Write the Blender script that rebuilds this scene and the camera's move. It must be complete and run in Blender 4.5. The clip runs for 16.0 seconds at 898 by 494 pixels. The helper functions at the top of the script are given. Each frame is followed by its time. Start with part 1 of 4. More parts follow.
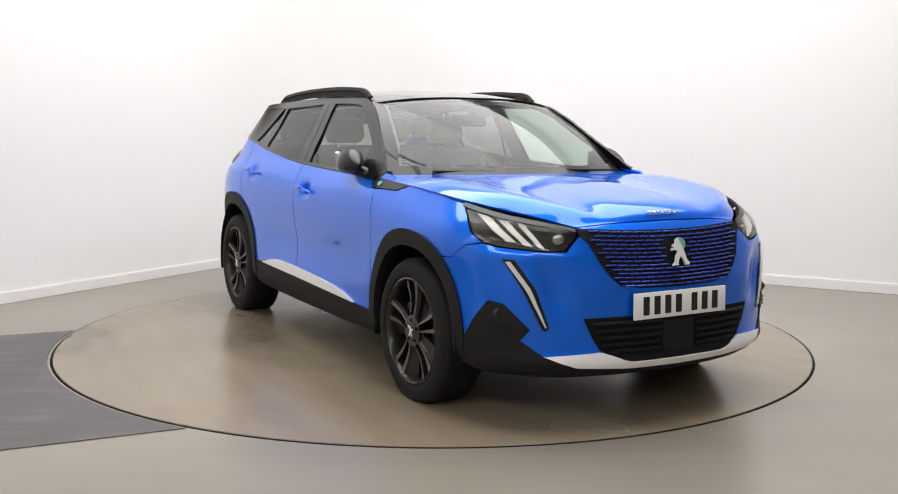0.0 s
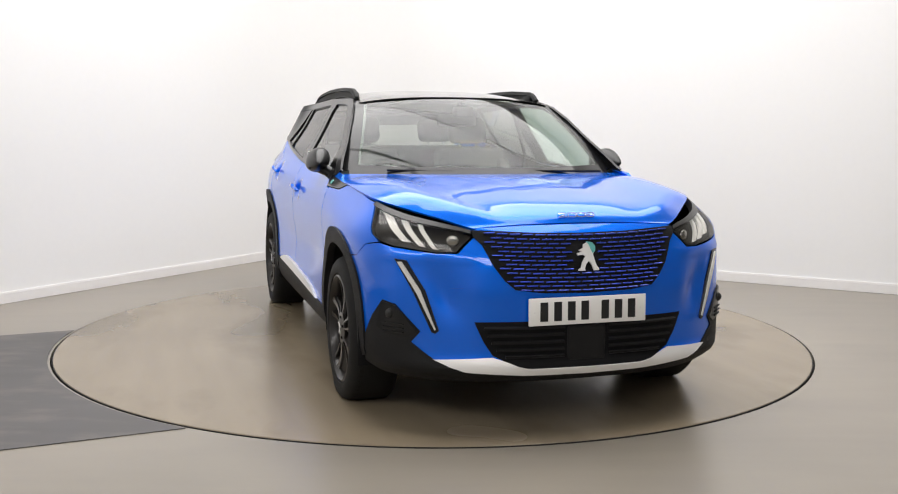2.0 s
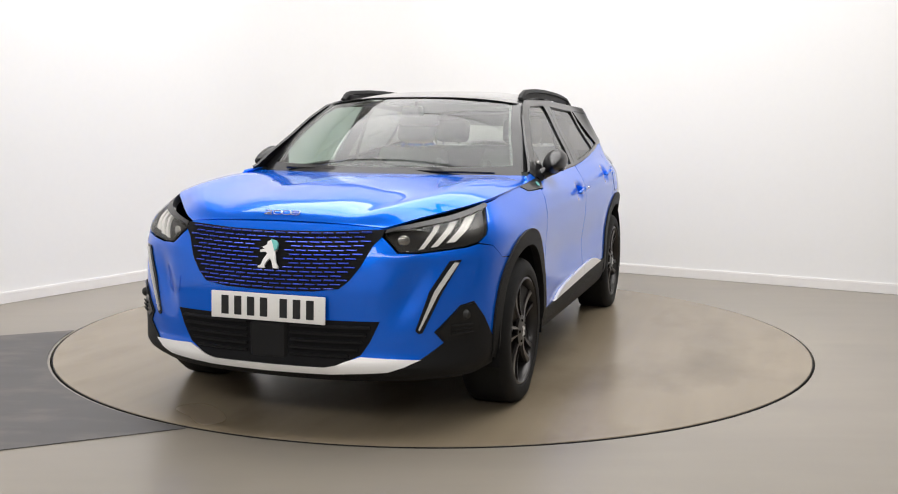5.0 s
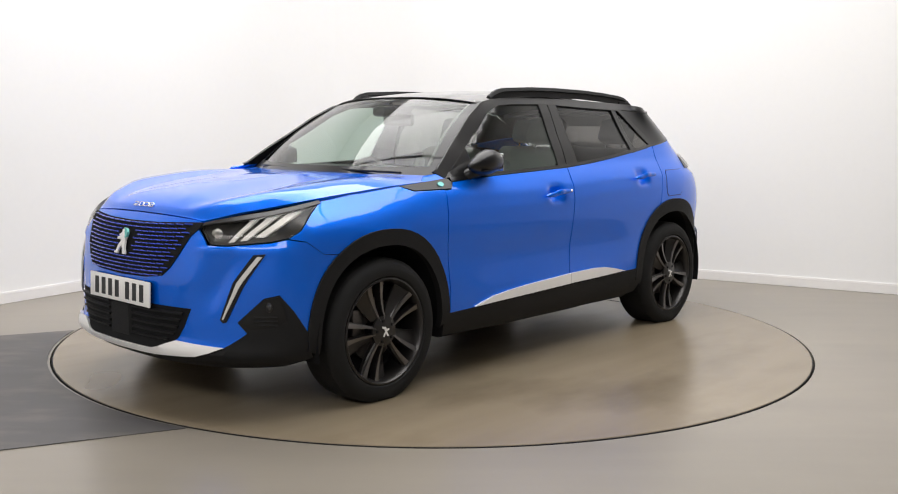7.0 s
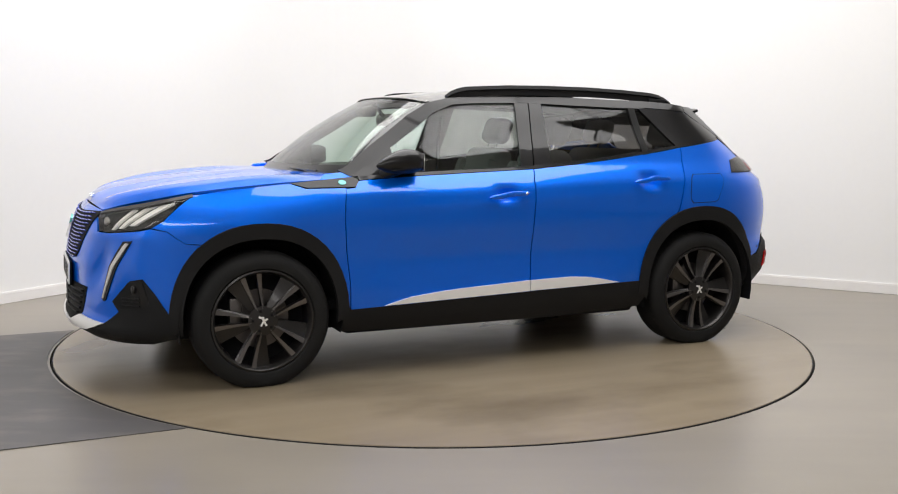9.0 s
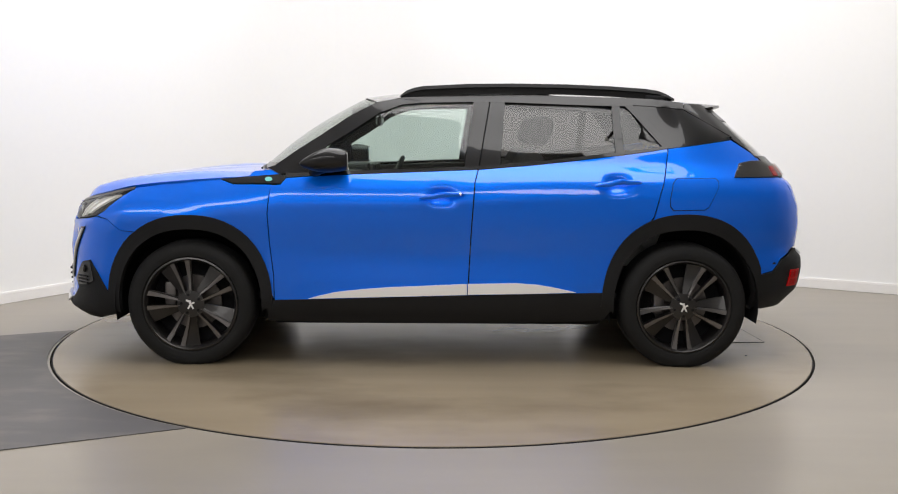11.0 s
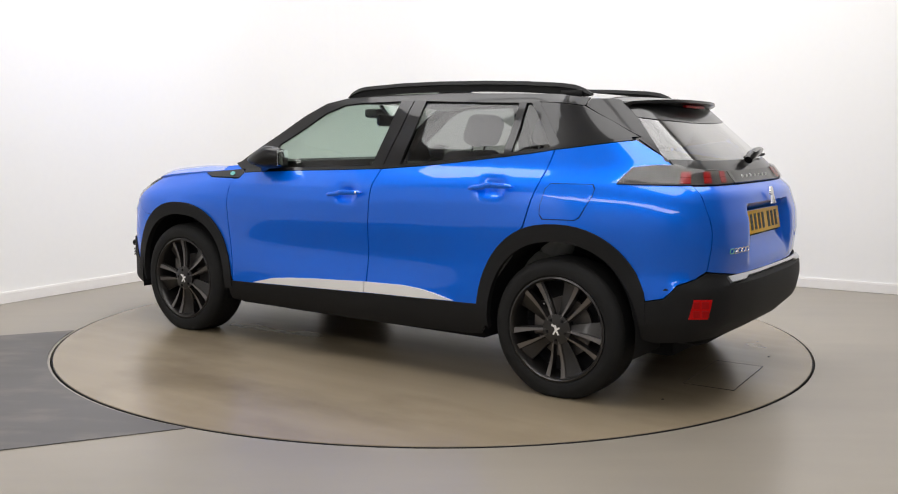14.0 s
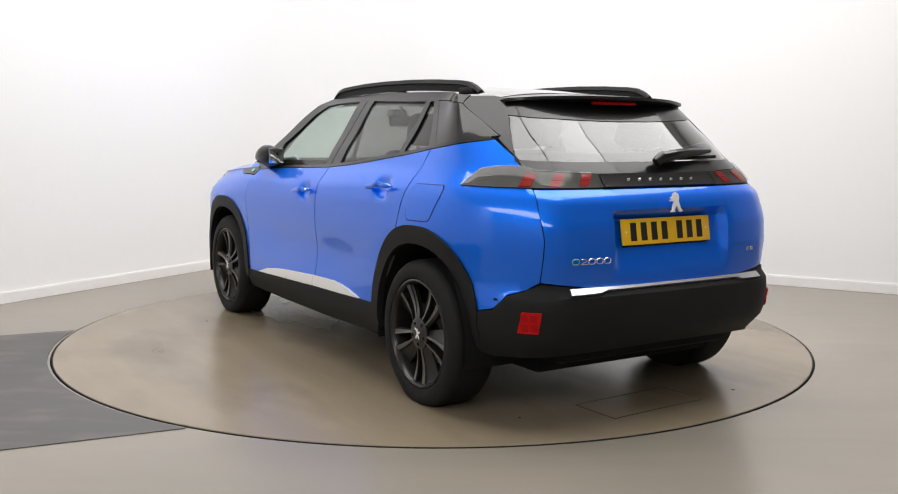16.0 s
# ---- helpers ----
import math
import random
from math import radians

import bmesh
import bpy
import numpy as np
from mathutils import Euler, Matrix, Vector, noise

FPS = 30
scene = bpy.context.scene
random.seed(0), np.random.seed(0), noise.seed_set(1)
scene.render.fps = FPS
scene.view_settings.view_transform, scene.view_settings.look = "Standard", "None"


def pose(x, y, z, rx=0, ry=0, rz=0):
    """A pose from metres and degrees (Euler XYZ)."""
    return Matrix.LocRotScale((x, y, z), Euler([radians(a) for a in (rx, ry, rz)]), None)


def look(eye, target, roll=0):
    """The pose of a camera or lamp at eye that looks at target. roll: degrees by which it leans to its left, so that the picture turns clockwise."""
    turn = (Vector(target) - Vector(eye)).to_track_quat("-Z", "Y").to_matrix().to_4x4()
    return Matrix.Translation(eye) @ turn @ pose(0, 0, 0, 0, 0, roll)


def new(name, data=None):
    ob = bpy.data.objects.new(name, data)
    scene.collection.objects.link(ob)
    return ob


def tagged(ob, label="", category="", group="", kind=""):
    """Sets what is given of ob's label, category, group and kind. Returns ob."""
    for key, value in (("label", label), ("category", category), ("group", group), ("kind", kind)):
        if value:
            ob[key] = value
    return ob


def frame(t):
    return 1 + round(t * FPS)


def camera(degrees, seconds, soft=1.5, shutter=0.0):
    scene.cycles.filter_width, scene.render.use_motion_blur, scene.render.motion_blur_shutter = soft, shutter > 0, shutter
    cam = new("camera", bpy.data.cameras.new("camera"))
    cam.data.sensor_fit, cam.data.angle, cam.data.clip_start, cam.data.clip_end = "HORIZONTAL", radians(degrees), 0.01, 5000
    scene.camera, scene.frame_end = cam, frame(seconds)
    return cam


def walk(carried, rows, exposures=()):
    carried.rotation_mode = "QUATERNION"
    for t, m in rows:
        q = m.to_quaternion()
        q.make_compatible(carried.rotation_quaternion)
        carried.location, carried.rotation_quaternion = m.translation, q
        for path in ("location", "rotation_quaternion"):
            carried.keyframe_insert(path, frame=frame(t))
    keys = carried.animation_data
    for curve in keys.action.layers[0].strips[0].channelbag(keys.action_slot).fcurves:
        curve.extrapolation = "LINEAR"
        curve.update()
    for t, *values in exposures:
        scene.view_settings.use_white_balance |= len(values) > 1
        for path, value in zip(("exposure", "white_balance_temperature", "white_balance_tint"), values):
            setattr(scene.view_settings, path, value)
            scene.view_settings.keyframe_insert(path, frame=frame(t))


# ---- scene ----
cam = camera(50.41, 16.0, soft=1.1)
EYE = (0.0, -5.851, 1.235)
AIM = (math.sin(radians(0.822)) * math.cos(radians(6.839)), math.cos(radians(0.822)) * math.cos(radians(6.839)), -math.sin(radians(6.839)))
VIEW = look(EYE, [e + a for e, a in zip(EYE, AIM)], 0.462)
walk(cam, [(0.0, VIEW), (16.0, VIEW)])

# ---- light: rows of white ceiling luminaires and an added fill in a closed white studio ----
world = bpy.data.worlds.new("studio_world")
scene.world = world
world.use_nodes = True
world.node_tree.nodes["Background"].inputs[0].default_value = (0.8, 0.85, 0.9, 1)
world.node_tree.nodes["Background"].inputs[1].default_value = 0.02
scene.view_settings.exposure = 0.0

CORNER = Vector((-1.114, 4.18))
ALONG_L = Vector((-0.511, -0.859)).normalized()
ALONG_R = Vector((0.870, -0.493)).normalized()
ROOM = 13.0
CEIL = 4.2
LAMP_POWER = 146.0


def room_xy(a, b):
    """A plan point a metres along the side wall and b metres along the back wall from the room's corner."""
    return CORNER + ALONG_L * a + ALONG_R * b


# ---- materials ----
def mat(name, colour, rough=0.5, metal=0.0, coat=0.0, coat_rough=0.03, spec=0.5, grain=0.0, grain_scale=60.0, bump=0.0, bump_scale=200.0, stain=0.0, stain_scale=1.5, aniso=0.0):
    """A node material with tone variation at two scales and fine relief."""
    m = bpy.data.materials.new(name)
    m.use_nodes = True
    nt = m.node_tree
    b = nt.nodes["Principled BSDF"]
    b.inputs["Base Color"].default_value = (*colour, 1)
    b.inputs["Roughness"].default_value = rough
    b.inputs["Metallic"].default_value = metal
    b.inputs["Coat Weight"].default_value = coat
    b.inputs["Coat Roughness"].default_value = coat_rough
    b.inputs["Specular IOR Level"].default_value = spec
    co = nt.nodes.new("ShaderNodeTexCoord")
    if grain or stain:
        n1 = nt.nodes.new("ShaderNodeTexNoise")
        n1.inputs["Scale"].default_value, n1.inputs["Detail"].default_value = grain_scale, 4
        n2 = nt.nodes.new("ShaderNodeTexNoise")
        n2.inputs["Scale"].default_value, n2.inputs["Detail"].default_value = stain_scale, 6
        for n in (n1, n2):
            nt.links.new(co.outputs["Object"], n.inputs["Vector"])
        mul = nt.nodes.new("ShaderNodeMath")
        mul.operation = "MULTIPLY_ADD"
        mul.inputs[1].default_value, mul.inputs[2].default_value = grain * 2, 1 - grain - stain
        nt.links.new(n1.outputs["Fac"], mul.inputs[0])
        add = nt.nodes.new("ShaderNodeMath")
        add.operation = "MULTIPLY_ADD"
        add.inputs[1].default_value = stain * 2
        nt.links.new(n2.outputs["Fac"], add.inputs[0])
        nt.links.new(mul.outputs[0], add.inputs[2])
        mix = nt.nodes.new("ShaderNodeVectorMath")
        mix.operation = "SCALE"
        mix.inputs[0].default_value = colour
        nt.links.new(add.outputs[0], mix.inputs["Scale"])
        nt.links.new(mix.outputs[0], b.inputs["Base Color"])
    if bump:
        n3 = nt.nodes.new("ShaderNodeTexNoise")
        n3.inputs["Scale"].default_value, n3.inputs["Detail"].default_value = bump_scale, 3
        nt.links.new(co.outputs["Object"], n3.inputs["Vector"])
        bp = nt.nodes.new("ShaderNodeBump")
        bp.inputs["Strength"].default_value, bp.inputs["Distance"].default_value = bump, 0.002
        nt.links.new(n3.outputs["Fac"], bp.inputs["Height"])
        nt.links.new(bp.outputs[0], b.inputs["Normal"])
    return m


def glass(name, tint, gloss=1.0):
    """A thin pane: tinted see-through with a Fresnel reflection."""
    m = bpy.data.materials.new(name)
    m.use_nodes = True
    nt = m.node_tree
    nt.nodes.remove(nt.nodes["Principled BSDF"])
    tr = nt.nodes.new("ShaderNodeBsdfTransparent")
    tr.inputs[0].default_value = (*tint, 1)
    gl = nt.nodes.new("ShaderNodeBsdfGlossy")
    gl.inputs["Roughness"].default_value = 0.02
    fr = nt.nodes.new("ShaderNodeLayerWeight")
    fr.inputs[0].default_value = 0.5
    pw = nt.nodes.new("ShaderNodeMath")
    pw.operation = "POWER"
    pw.inputs[1].default_value = 4.2
    k = nt.nodes.new("ShaderNodeMath")
    k.operation = "MULTIPLY_ADD"
    k.inputs[1].default_value, k.inputs[2].default_value = 0.92 * gloss, 0.055 * gloss
    mx = nt.nodes.new("ShaderNodeMixShader")
    nt.links.new(fr.outputs[1], pw.inputs[0])
    nt.links.new(pw.outputs[0], k.inputs[0])
    nt.links.new(k.outputs[0], mx.inputs[0])
    nt.links.new(tr.outputs[0], mx.inputs[1])
    nt.links.new(gl.outputs[0], mx.inputs[2])
    nt.links.new(mx.outputs[0], nt.nodes["Material Output"].inputs[0])
    return m


def glow(name, colour, strength):
    m = bpy.data.materials.new(name)
    m.use_nodes = True
    b = m.node_tree.nodes["Principled BSDF"]
    b.inputs["Base Color"].default_value = (*colour, 1)
    b.inputs["Emission Color"].default_value = (*colour, 1)
    b.inputs["Emission Strength"].default_value = strength
    return m


PAINT = mat("blue_paint", (0.0, 0.138, 0.79), rough=0.36, metal=0.48, coat=1.0, coat_rough=0.02, spec=0.0, grain=0.05, grain_scale=900, stain=0.02)
BLACK_GLOSS = mat("black_gloss_paint", (0.010, 0.0098, 0.0105), rough=0.35, coat=0.42, coat_rough=0.05, spec=0.15, grain=0.08, grain_scale=400)
ROOF_PAINT = mat("black_roof_paint", (0.014, 0.0135, 0.014), rough=0.3, coat=1.0, coat_rough=0.03, spec=0.5, grain=0.08, grain_scale=400)
PIANO = mat("piano_black", (0.007, 0.007, 0.0075), rough=0.3, coat=0.5, spec=0.15, grain=0.05, grain_scale=200)
CLADDING = mat("grained_black_plastic", (0.011, 0.011, 0.0115), rough=0.6, spec=0.2, grain=0.15, grain_scale=300, bump=0.25, bump_scale=900, stain=0.08, stain_scale=6)
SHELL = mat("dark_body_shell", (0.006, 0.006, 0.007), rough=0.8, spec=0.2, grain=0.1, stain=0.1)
SILVER = mat("satin_silver", (0.84, 0.83, 0.81), rough=0.36, metal=0.2, grain=0.04, grain_scale=500, stain=0.03)
CHROME = mat("chrome", (0.86, 0.88, 0.88), rough=0.1, metal=1.0, grain=0.03)
TURQ = mat("turquoise_enamel", (0.16, 0.52, 0.49), rough=0.35, metal=0.3, coat=0.2, grain=0.03)
RUBBER = mat("tyre_rubber", (0.011, 0.011, 0.011), rough=0.7, spec=0.2, grain=0.15, grain_scale=120, bump=0.3, bump_scale=400, stain=0.15, stain_scale=9)
ALLOY = mat("anthracite_alloy", (0.03, 0.028, 0.027), rough=0.34, metal=0.6, coat=0.15, grain=0.06, grain_scale=200)
ALLOY_CUT = mat("machined_dark_alloy", (0.15, 0.14, 0.135), rough=0.3, metal=0.8, grain=0.06, grain_scale=300)
DISC_STEEL = mat("brake_steel", (0.13, 0.12, 0.115), rough=0.4, metal=0.8, grain=0.1, grain_scale=80, stain=0.1, stain_scale=12)
PLATE_WHITE = mat("reflective_white_plate", (0.88, 0.87, 0.84), rough=0.4, grain=0.02, stain=0.02)
PLATE_YELLOW = mat("reflective_yellow_plate", (0.86, 0.50, 0.012), rough=0.4, grain=0.02, stain=0.03)
INK = mat("plate_black", (0.01, 0.01, 0.011), rough=0.5, grain=0.05)
LAMP_LED = glow("daylight_lamp_diffuser", (0.86, 0.85, 0.82), 0.22)
LAMP_DRL = mat("lamp_diffuser", (0.66, 0.65, 0.62), rough=0.3, coat=0.4, grain=0.03)
TRIM_METAL = mat("brushed_trim_metal", (0.56, 0.57, 0.60), rough=0.28, metal=0.9, grain=0.05, grain_scale=300)
LAMP_RED = mat("red_lamp_lens", (0.50, 0.001, 0.002), rough=0.35, coat=0.3, spec=0.1, grain=0.05, grain_scale=60)
LAMP_RED_LIT = mat("red_lamp_element", (0.34, 0.003, 0.004), rough=0.4, coat=0.1, spec=0.1, grain=0.1, grain_scale=90)
LAMP_INSIDE = mat("lamp_housing", (0.026, 0.0255, 0.025), rough=0.35, metal=0.3, grain=0.2, grain_scale=70)
LAMP_CHROME = mat("lamp_reflector", (0.55, 0.55, 0.54), rough=0.15, metal=0.9, grain=0.08)
SMOKE = glass("smoked_lamp_cover", (0.80, 0.79, 0.77), 0.55)
GLASS_FRONT = glass("green_tinted_glass", (0.70, 0.79, 0.75), 1.0)
GLASS_REAR = glass("privacy_glass", (0.27, 0.265, 0.26), 0.9)
GLASS_TAIL = glass("tailgate_glass", (0.40, 0.395, 0.38), 1.9)
GLASS_SCREEN = glass("windscreen_glass", (0.66, 0.75, 0.68), 1.05)
SEAT = mat("grey_seat_cloth", (0.31, 0.32, 0.31), rough=0.85, grain=0.06, grain_scale=30)
DASH = mat("soft_dash_plastic", (0.055, 0.055, 0.055), rough=0.65, grain=0.06, grain_scale=40)
LINER = mat("pale_headliner", (0.58, 0.58, 0.56), rough=0.9, grain=0.08, grain_scale=200)
MIRROR = mat("mirror_glass", (0.9, 0.9, 0.9), rough=0.01, metal=1.0, grain=0.01)
WALL = mat("white_studio_wall", (0.80, 0.795, 0.785), rough=0.75, spec=0.2, grain=0.012, grain_scale=25, stain=0.02, stain_scale=0.7, bump=0.05, bump_scale=150)
GREY_WALL = mat("grey_studio_wall", (0.42, 0.42, 0.424), rough=0.8, spec=0.2, grain=0.03, grain_scale=25, stain=0.06, stain_scale=0.7)
BASE = mat("white_baseboard", (0.78, 0.76, 0.74), rough=0.45, grain=0.03, grain_scale=18, stain=0.03, stain_scale=3)
GAP = mat("dark_turntable_gap", (0.006, 0.0055, 0.005), rough=0.8, grain=0.1)


def floor_mat(name, colour, streak=0.10, rough=0.33, angle=0.0, scuffs=0.0, scuff_colour=(0.33, 0.31, 0.29), scuff_size=2.4):
    """Painted concrete: cloudy tone, brushed streaks, tyre smears and a broken sheen."""
    m = bpy.data.materials.new(name)
    m.use_nodes = True
    nt = m.node_tree
    N = nt.nodes.new
    L = nt.links.new
    b = nt.nodes["Principled BSDF"]
    co = N("ShaderNodeTexCoord")
    big = N("ShaderNodeTexNoise")
    big.inputs["Scale"].default_value, big.inputs["Detail"].default_value, big.inputs["Roughness"].default_value = 0.7, 2, 0.45
    L(co.outputs["Object"], big.inputs["Vector"])
    mp = N("ShaderNodeMapping")
    mp.inputs["Scale"].default_value = (0.7, 6.0, 1)
    mp.inputs["Rotation"].default_value = (0, 0, angle)
    L(co.outputs["Object"], mp.inputs["Vector"])
    st = N("ShaderNodeTexNoise")
    st.inputs["Scale"].default_value, st.inputs["Detail"].default_value = 1.3, 2
    L(mp.outputs[0], st.inputs["Vector"])
    fine = N("ShaderNodeTexNoise")
    fine.inputs["Scale"].default_value, fine.inputs["Detail"].default_value = 30, 2
    L(co.outputs["Object"], fine.inputs["Vector"])

    def madd(src, k, c):
        n = N("ShaderNodeMath")
        n.operation = "MULTIPLY_ADD"
        L(src, n.inputs[0])
        n.inputs[1].default_value = k
        if isinstance(c, float):
            n.inputs[2].default_value = c
        else:
            L(c, n.inputs[2])
        return n.outputs[0]

    v = madd(big.outputs["Fac"], 0.50, 0.75 - streak)
    v = madd(st.outputs["Fac"], streak * 2, v)
    v = madd(fine.outputs["Fac"], 0.02, v)
    sc = N("ShaderNodeVectorMath")
    sc.operation = "SCALE"
    sc.inputs[0].default_value = colour
    L(v, sc.inputs["Scale"])
    col = sc.outputs[0]
    if scuffs:
        mp2 = N("ShaderNodeMapping")
        mp2.inputs["Scale"].default_value = (1.6, 3.2, 1)
        mp2.inputs["Rotation"].default_value = (0, 0, angle + 0.5)
        L(co.outputs["Object"], mp2.inputs["Vector"])
        s2 = N("ShaderNodeTexNoise")
        s2.inputs["Scale"].default_value, s2.inputs["Detail"].default_value = scuff_size, 9
        L(mp2.outputs[0], s2.inputs["Vector"])
        rp = N("ShaderNodeValToRGB")
        rp.color_ramp.elements[0].position, rp.color_ramp.elements[1].position = 0.50, 0.72
        L(s2.outputs["Fac"], rp.inputs[0])
        k = madd(rp.outputs[0], scuffs, 0.0)
        mx = N("ShaderNodeMix")
        mx.data_type = "RGBA"
        L(k, mx.inputs[0])
        L(col, mx.inputs[6])
        mx.inputs[7].default_value = (*scuff_colour, 1)
        col = mx.outputs[2]
    L(col, b.inputs["Base Color"])
    L(madd(big.outputs["Fac"], 0.10, rough - 0.05), b.inputs["Roughness"])
    return m


FLOOR = floor_mat("painted_concrete_floor", (0.235, 0.209, 0.172), 0.07, 0.30, 0.5, 0.25, (0.14, 0.125, 0.105), 0.6)
TABLE = floor_mat("painted_turntable_top", (0.222, 0.180, 0.124), 0.10, 0.25, 1.1, 0.55, (0.060, 0.045, 0.026), 0.45)
RAMP = floor_mat("worn_grey_floor_panel", (0.068, 0.064, 0.063), 0.24, 0.46, -0.42, 0.26, (0.24, 0.21, 0.18))


# ---- building helpers ----
def mesh_object(name, bm, material, parent=None, label="", smooth=True, sharp=35):
    bm.normal_update()
    if smooth:
        for f in bm.faces:
            f.smooth = True
        for e in bm.edges:
            if len(e.link_faces) == 2 and e.calc_face_angle(0) > radians(sharp):
                e.smooth = False
    me = bpy.data.meshes.new(name)
    bm.to_mesh(me)
    bm.free()
    me.materials.append(material)
    ob = new(name, me)
    ob.parent = parent
    if label:
        tagged(ob, label)
    return ob


def part(name, bm, material, parent, label="", sharp=35):
    """One bmesh as one mesh object under a thing or a part."""
    return mesh_object(name, bm, material, parent, label, True, sharp)


def prism(points, z0, z1, bm=None):
    """A straight prism over a plan polygon."""
    bm = bm or bmesh.new()
    lo = [bm.verts.new((x, y, z0)) for x, y in points]
    hi = [bm.verts.new((x, y, z1)) for x, y in points]
    n = len(points)
    bm.faces.new(hi)
    bm.faces.new(lo[::-1])
    for i in range(n):
        bm.faces.new((lo[i], lo[(i + 1) % n], hi[(i + 1) % n], hi[i]))
    bmesh.ops.recalc_face_normals(bm, faces=bm.faces)
    return bm


def box(cx, cy, cz, sx, sy, sz, bevel=0.0, m=None, bm=None, seg=2):
    """A bevelled block, turned and placed by m."""
    b2 = bmesh.new()
    bmesh.ops.create_cube(b2, size=1)
    bmesh.ops.scale(b2, vec=(sx, sy, sz), verts=b2.verts)
    if bevel:
        bmesh.ops.bevel(b2, geom=b2.edges[:], offset=bevel, segments=seg, affect="EDGES", profile=0.5)
    bmesh.ops.translate(b2, vec=(cx, cy, cz), verts=b2.verts)
    if m is not None:
        bmesh.ops.transform(b2, matrix=m, verts=b2.verts)
    if bm is None:
        return b2
    me = bpy.data.meshes.new("tmp")
    b2.to_mesh(me)
    b2.free()
    bm.from_mesh(me)
    bpy.data.meshes.remove(me)
    return bm


def tube(points, radius, sides=8, bm=None, closed=False):
    """A round bar along a line of points; radius may be a list."""
    bm = bm or bmesh.new()
    pts = [Vector(p) for p in points]
    n = len(pts)
    rings = []
    for i, p in enumerate(pts):
        t = (pts[min(i + 1, n - 1)] - pts[max(i - 1, 0)]).normalized()
        a = t.cross(Vector((0, 0, 1)) if abs(t.z) < 0.9 else Vector((1, 0, 0))).normalized()
        b = t.cross(a)
        r = radius[i] if isinstance(radius, (list, tuple)) else radius
        rings.append([bm.verts.new(p + r * (math.cos(k * math.tau / sides) * a + math.sin(k * math.tau / sides) * b)) for k in range(sides)])
    for i in range(n - 1):
        for k in range(sides):
            bm.faces.new((rings[i][k], rings[i][(k + 1) % sides], rings[i + 1][(k + 1) % sides], rings[i + 1][k]))
    bm.faces.new(rings[0][::-1])
    bm.faces.new(rings[-1])
    bmesh.ops.recalc_face_normals(bm, faces=bm.faces)
    return bm


def lathe(profile, steps=64, axis="y", bm=None):
    """A turned shape: profile of (radius, along) about an axis, closed loop."""
    bm = bm or bmesh.new()
    rings = []
    for k in range(steps):
        a = k * math.tau / steps
        rings.append([bm.verts.new((r * math.cos(a), h, r * math.sin(a)) if axis == "y" else (r * math.cos(a), r * math.sin(a), h)) for r, h in profile])
    m = len(profile)
    for k in range(steps):
        for j in range(m):
            bm.faces.new((rings[k][j], rings[k][(j + 1) % m], rings[(k + 1) % steps][(j + 1) % m], rings[(k + 1) % steps][j]))
    bmesh.ops.recalc_face_normals(bm, faces=bm.faces)
    return bm


# ---- the studio ----
RING = 2.22
DISC = 0.004
COVE = 1.0


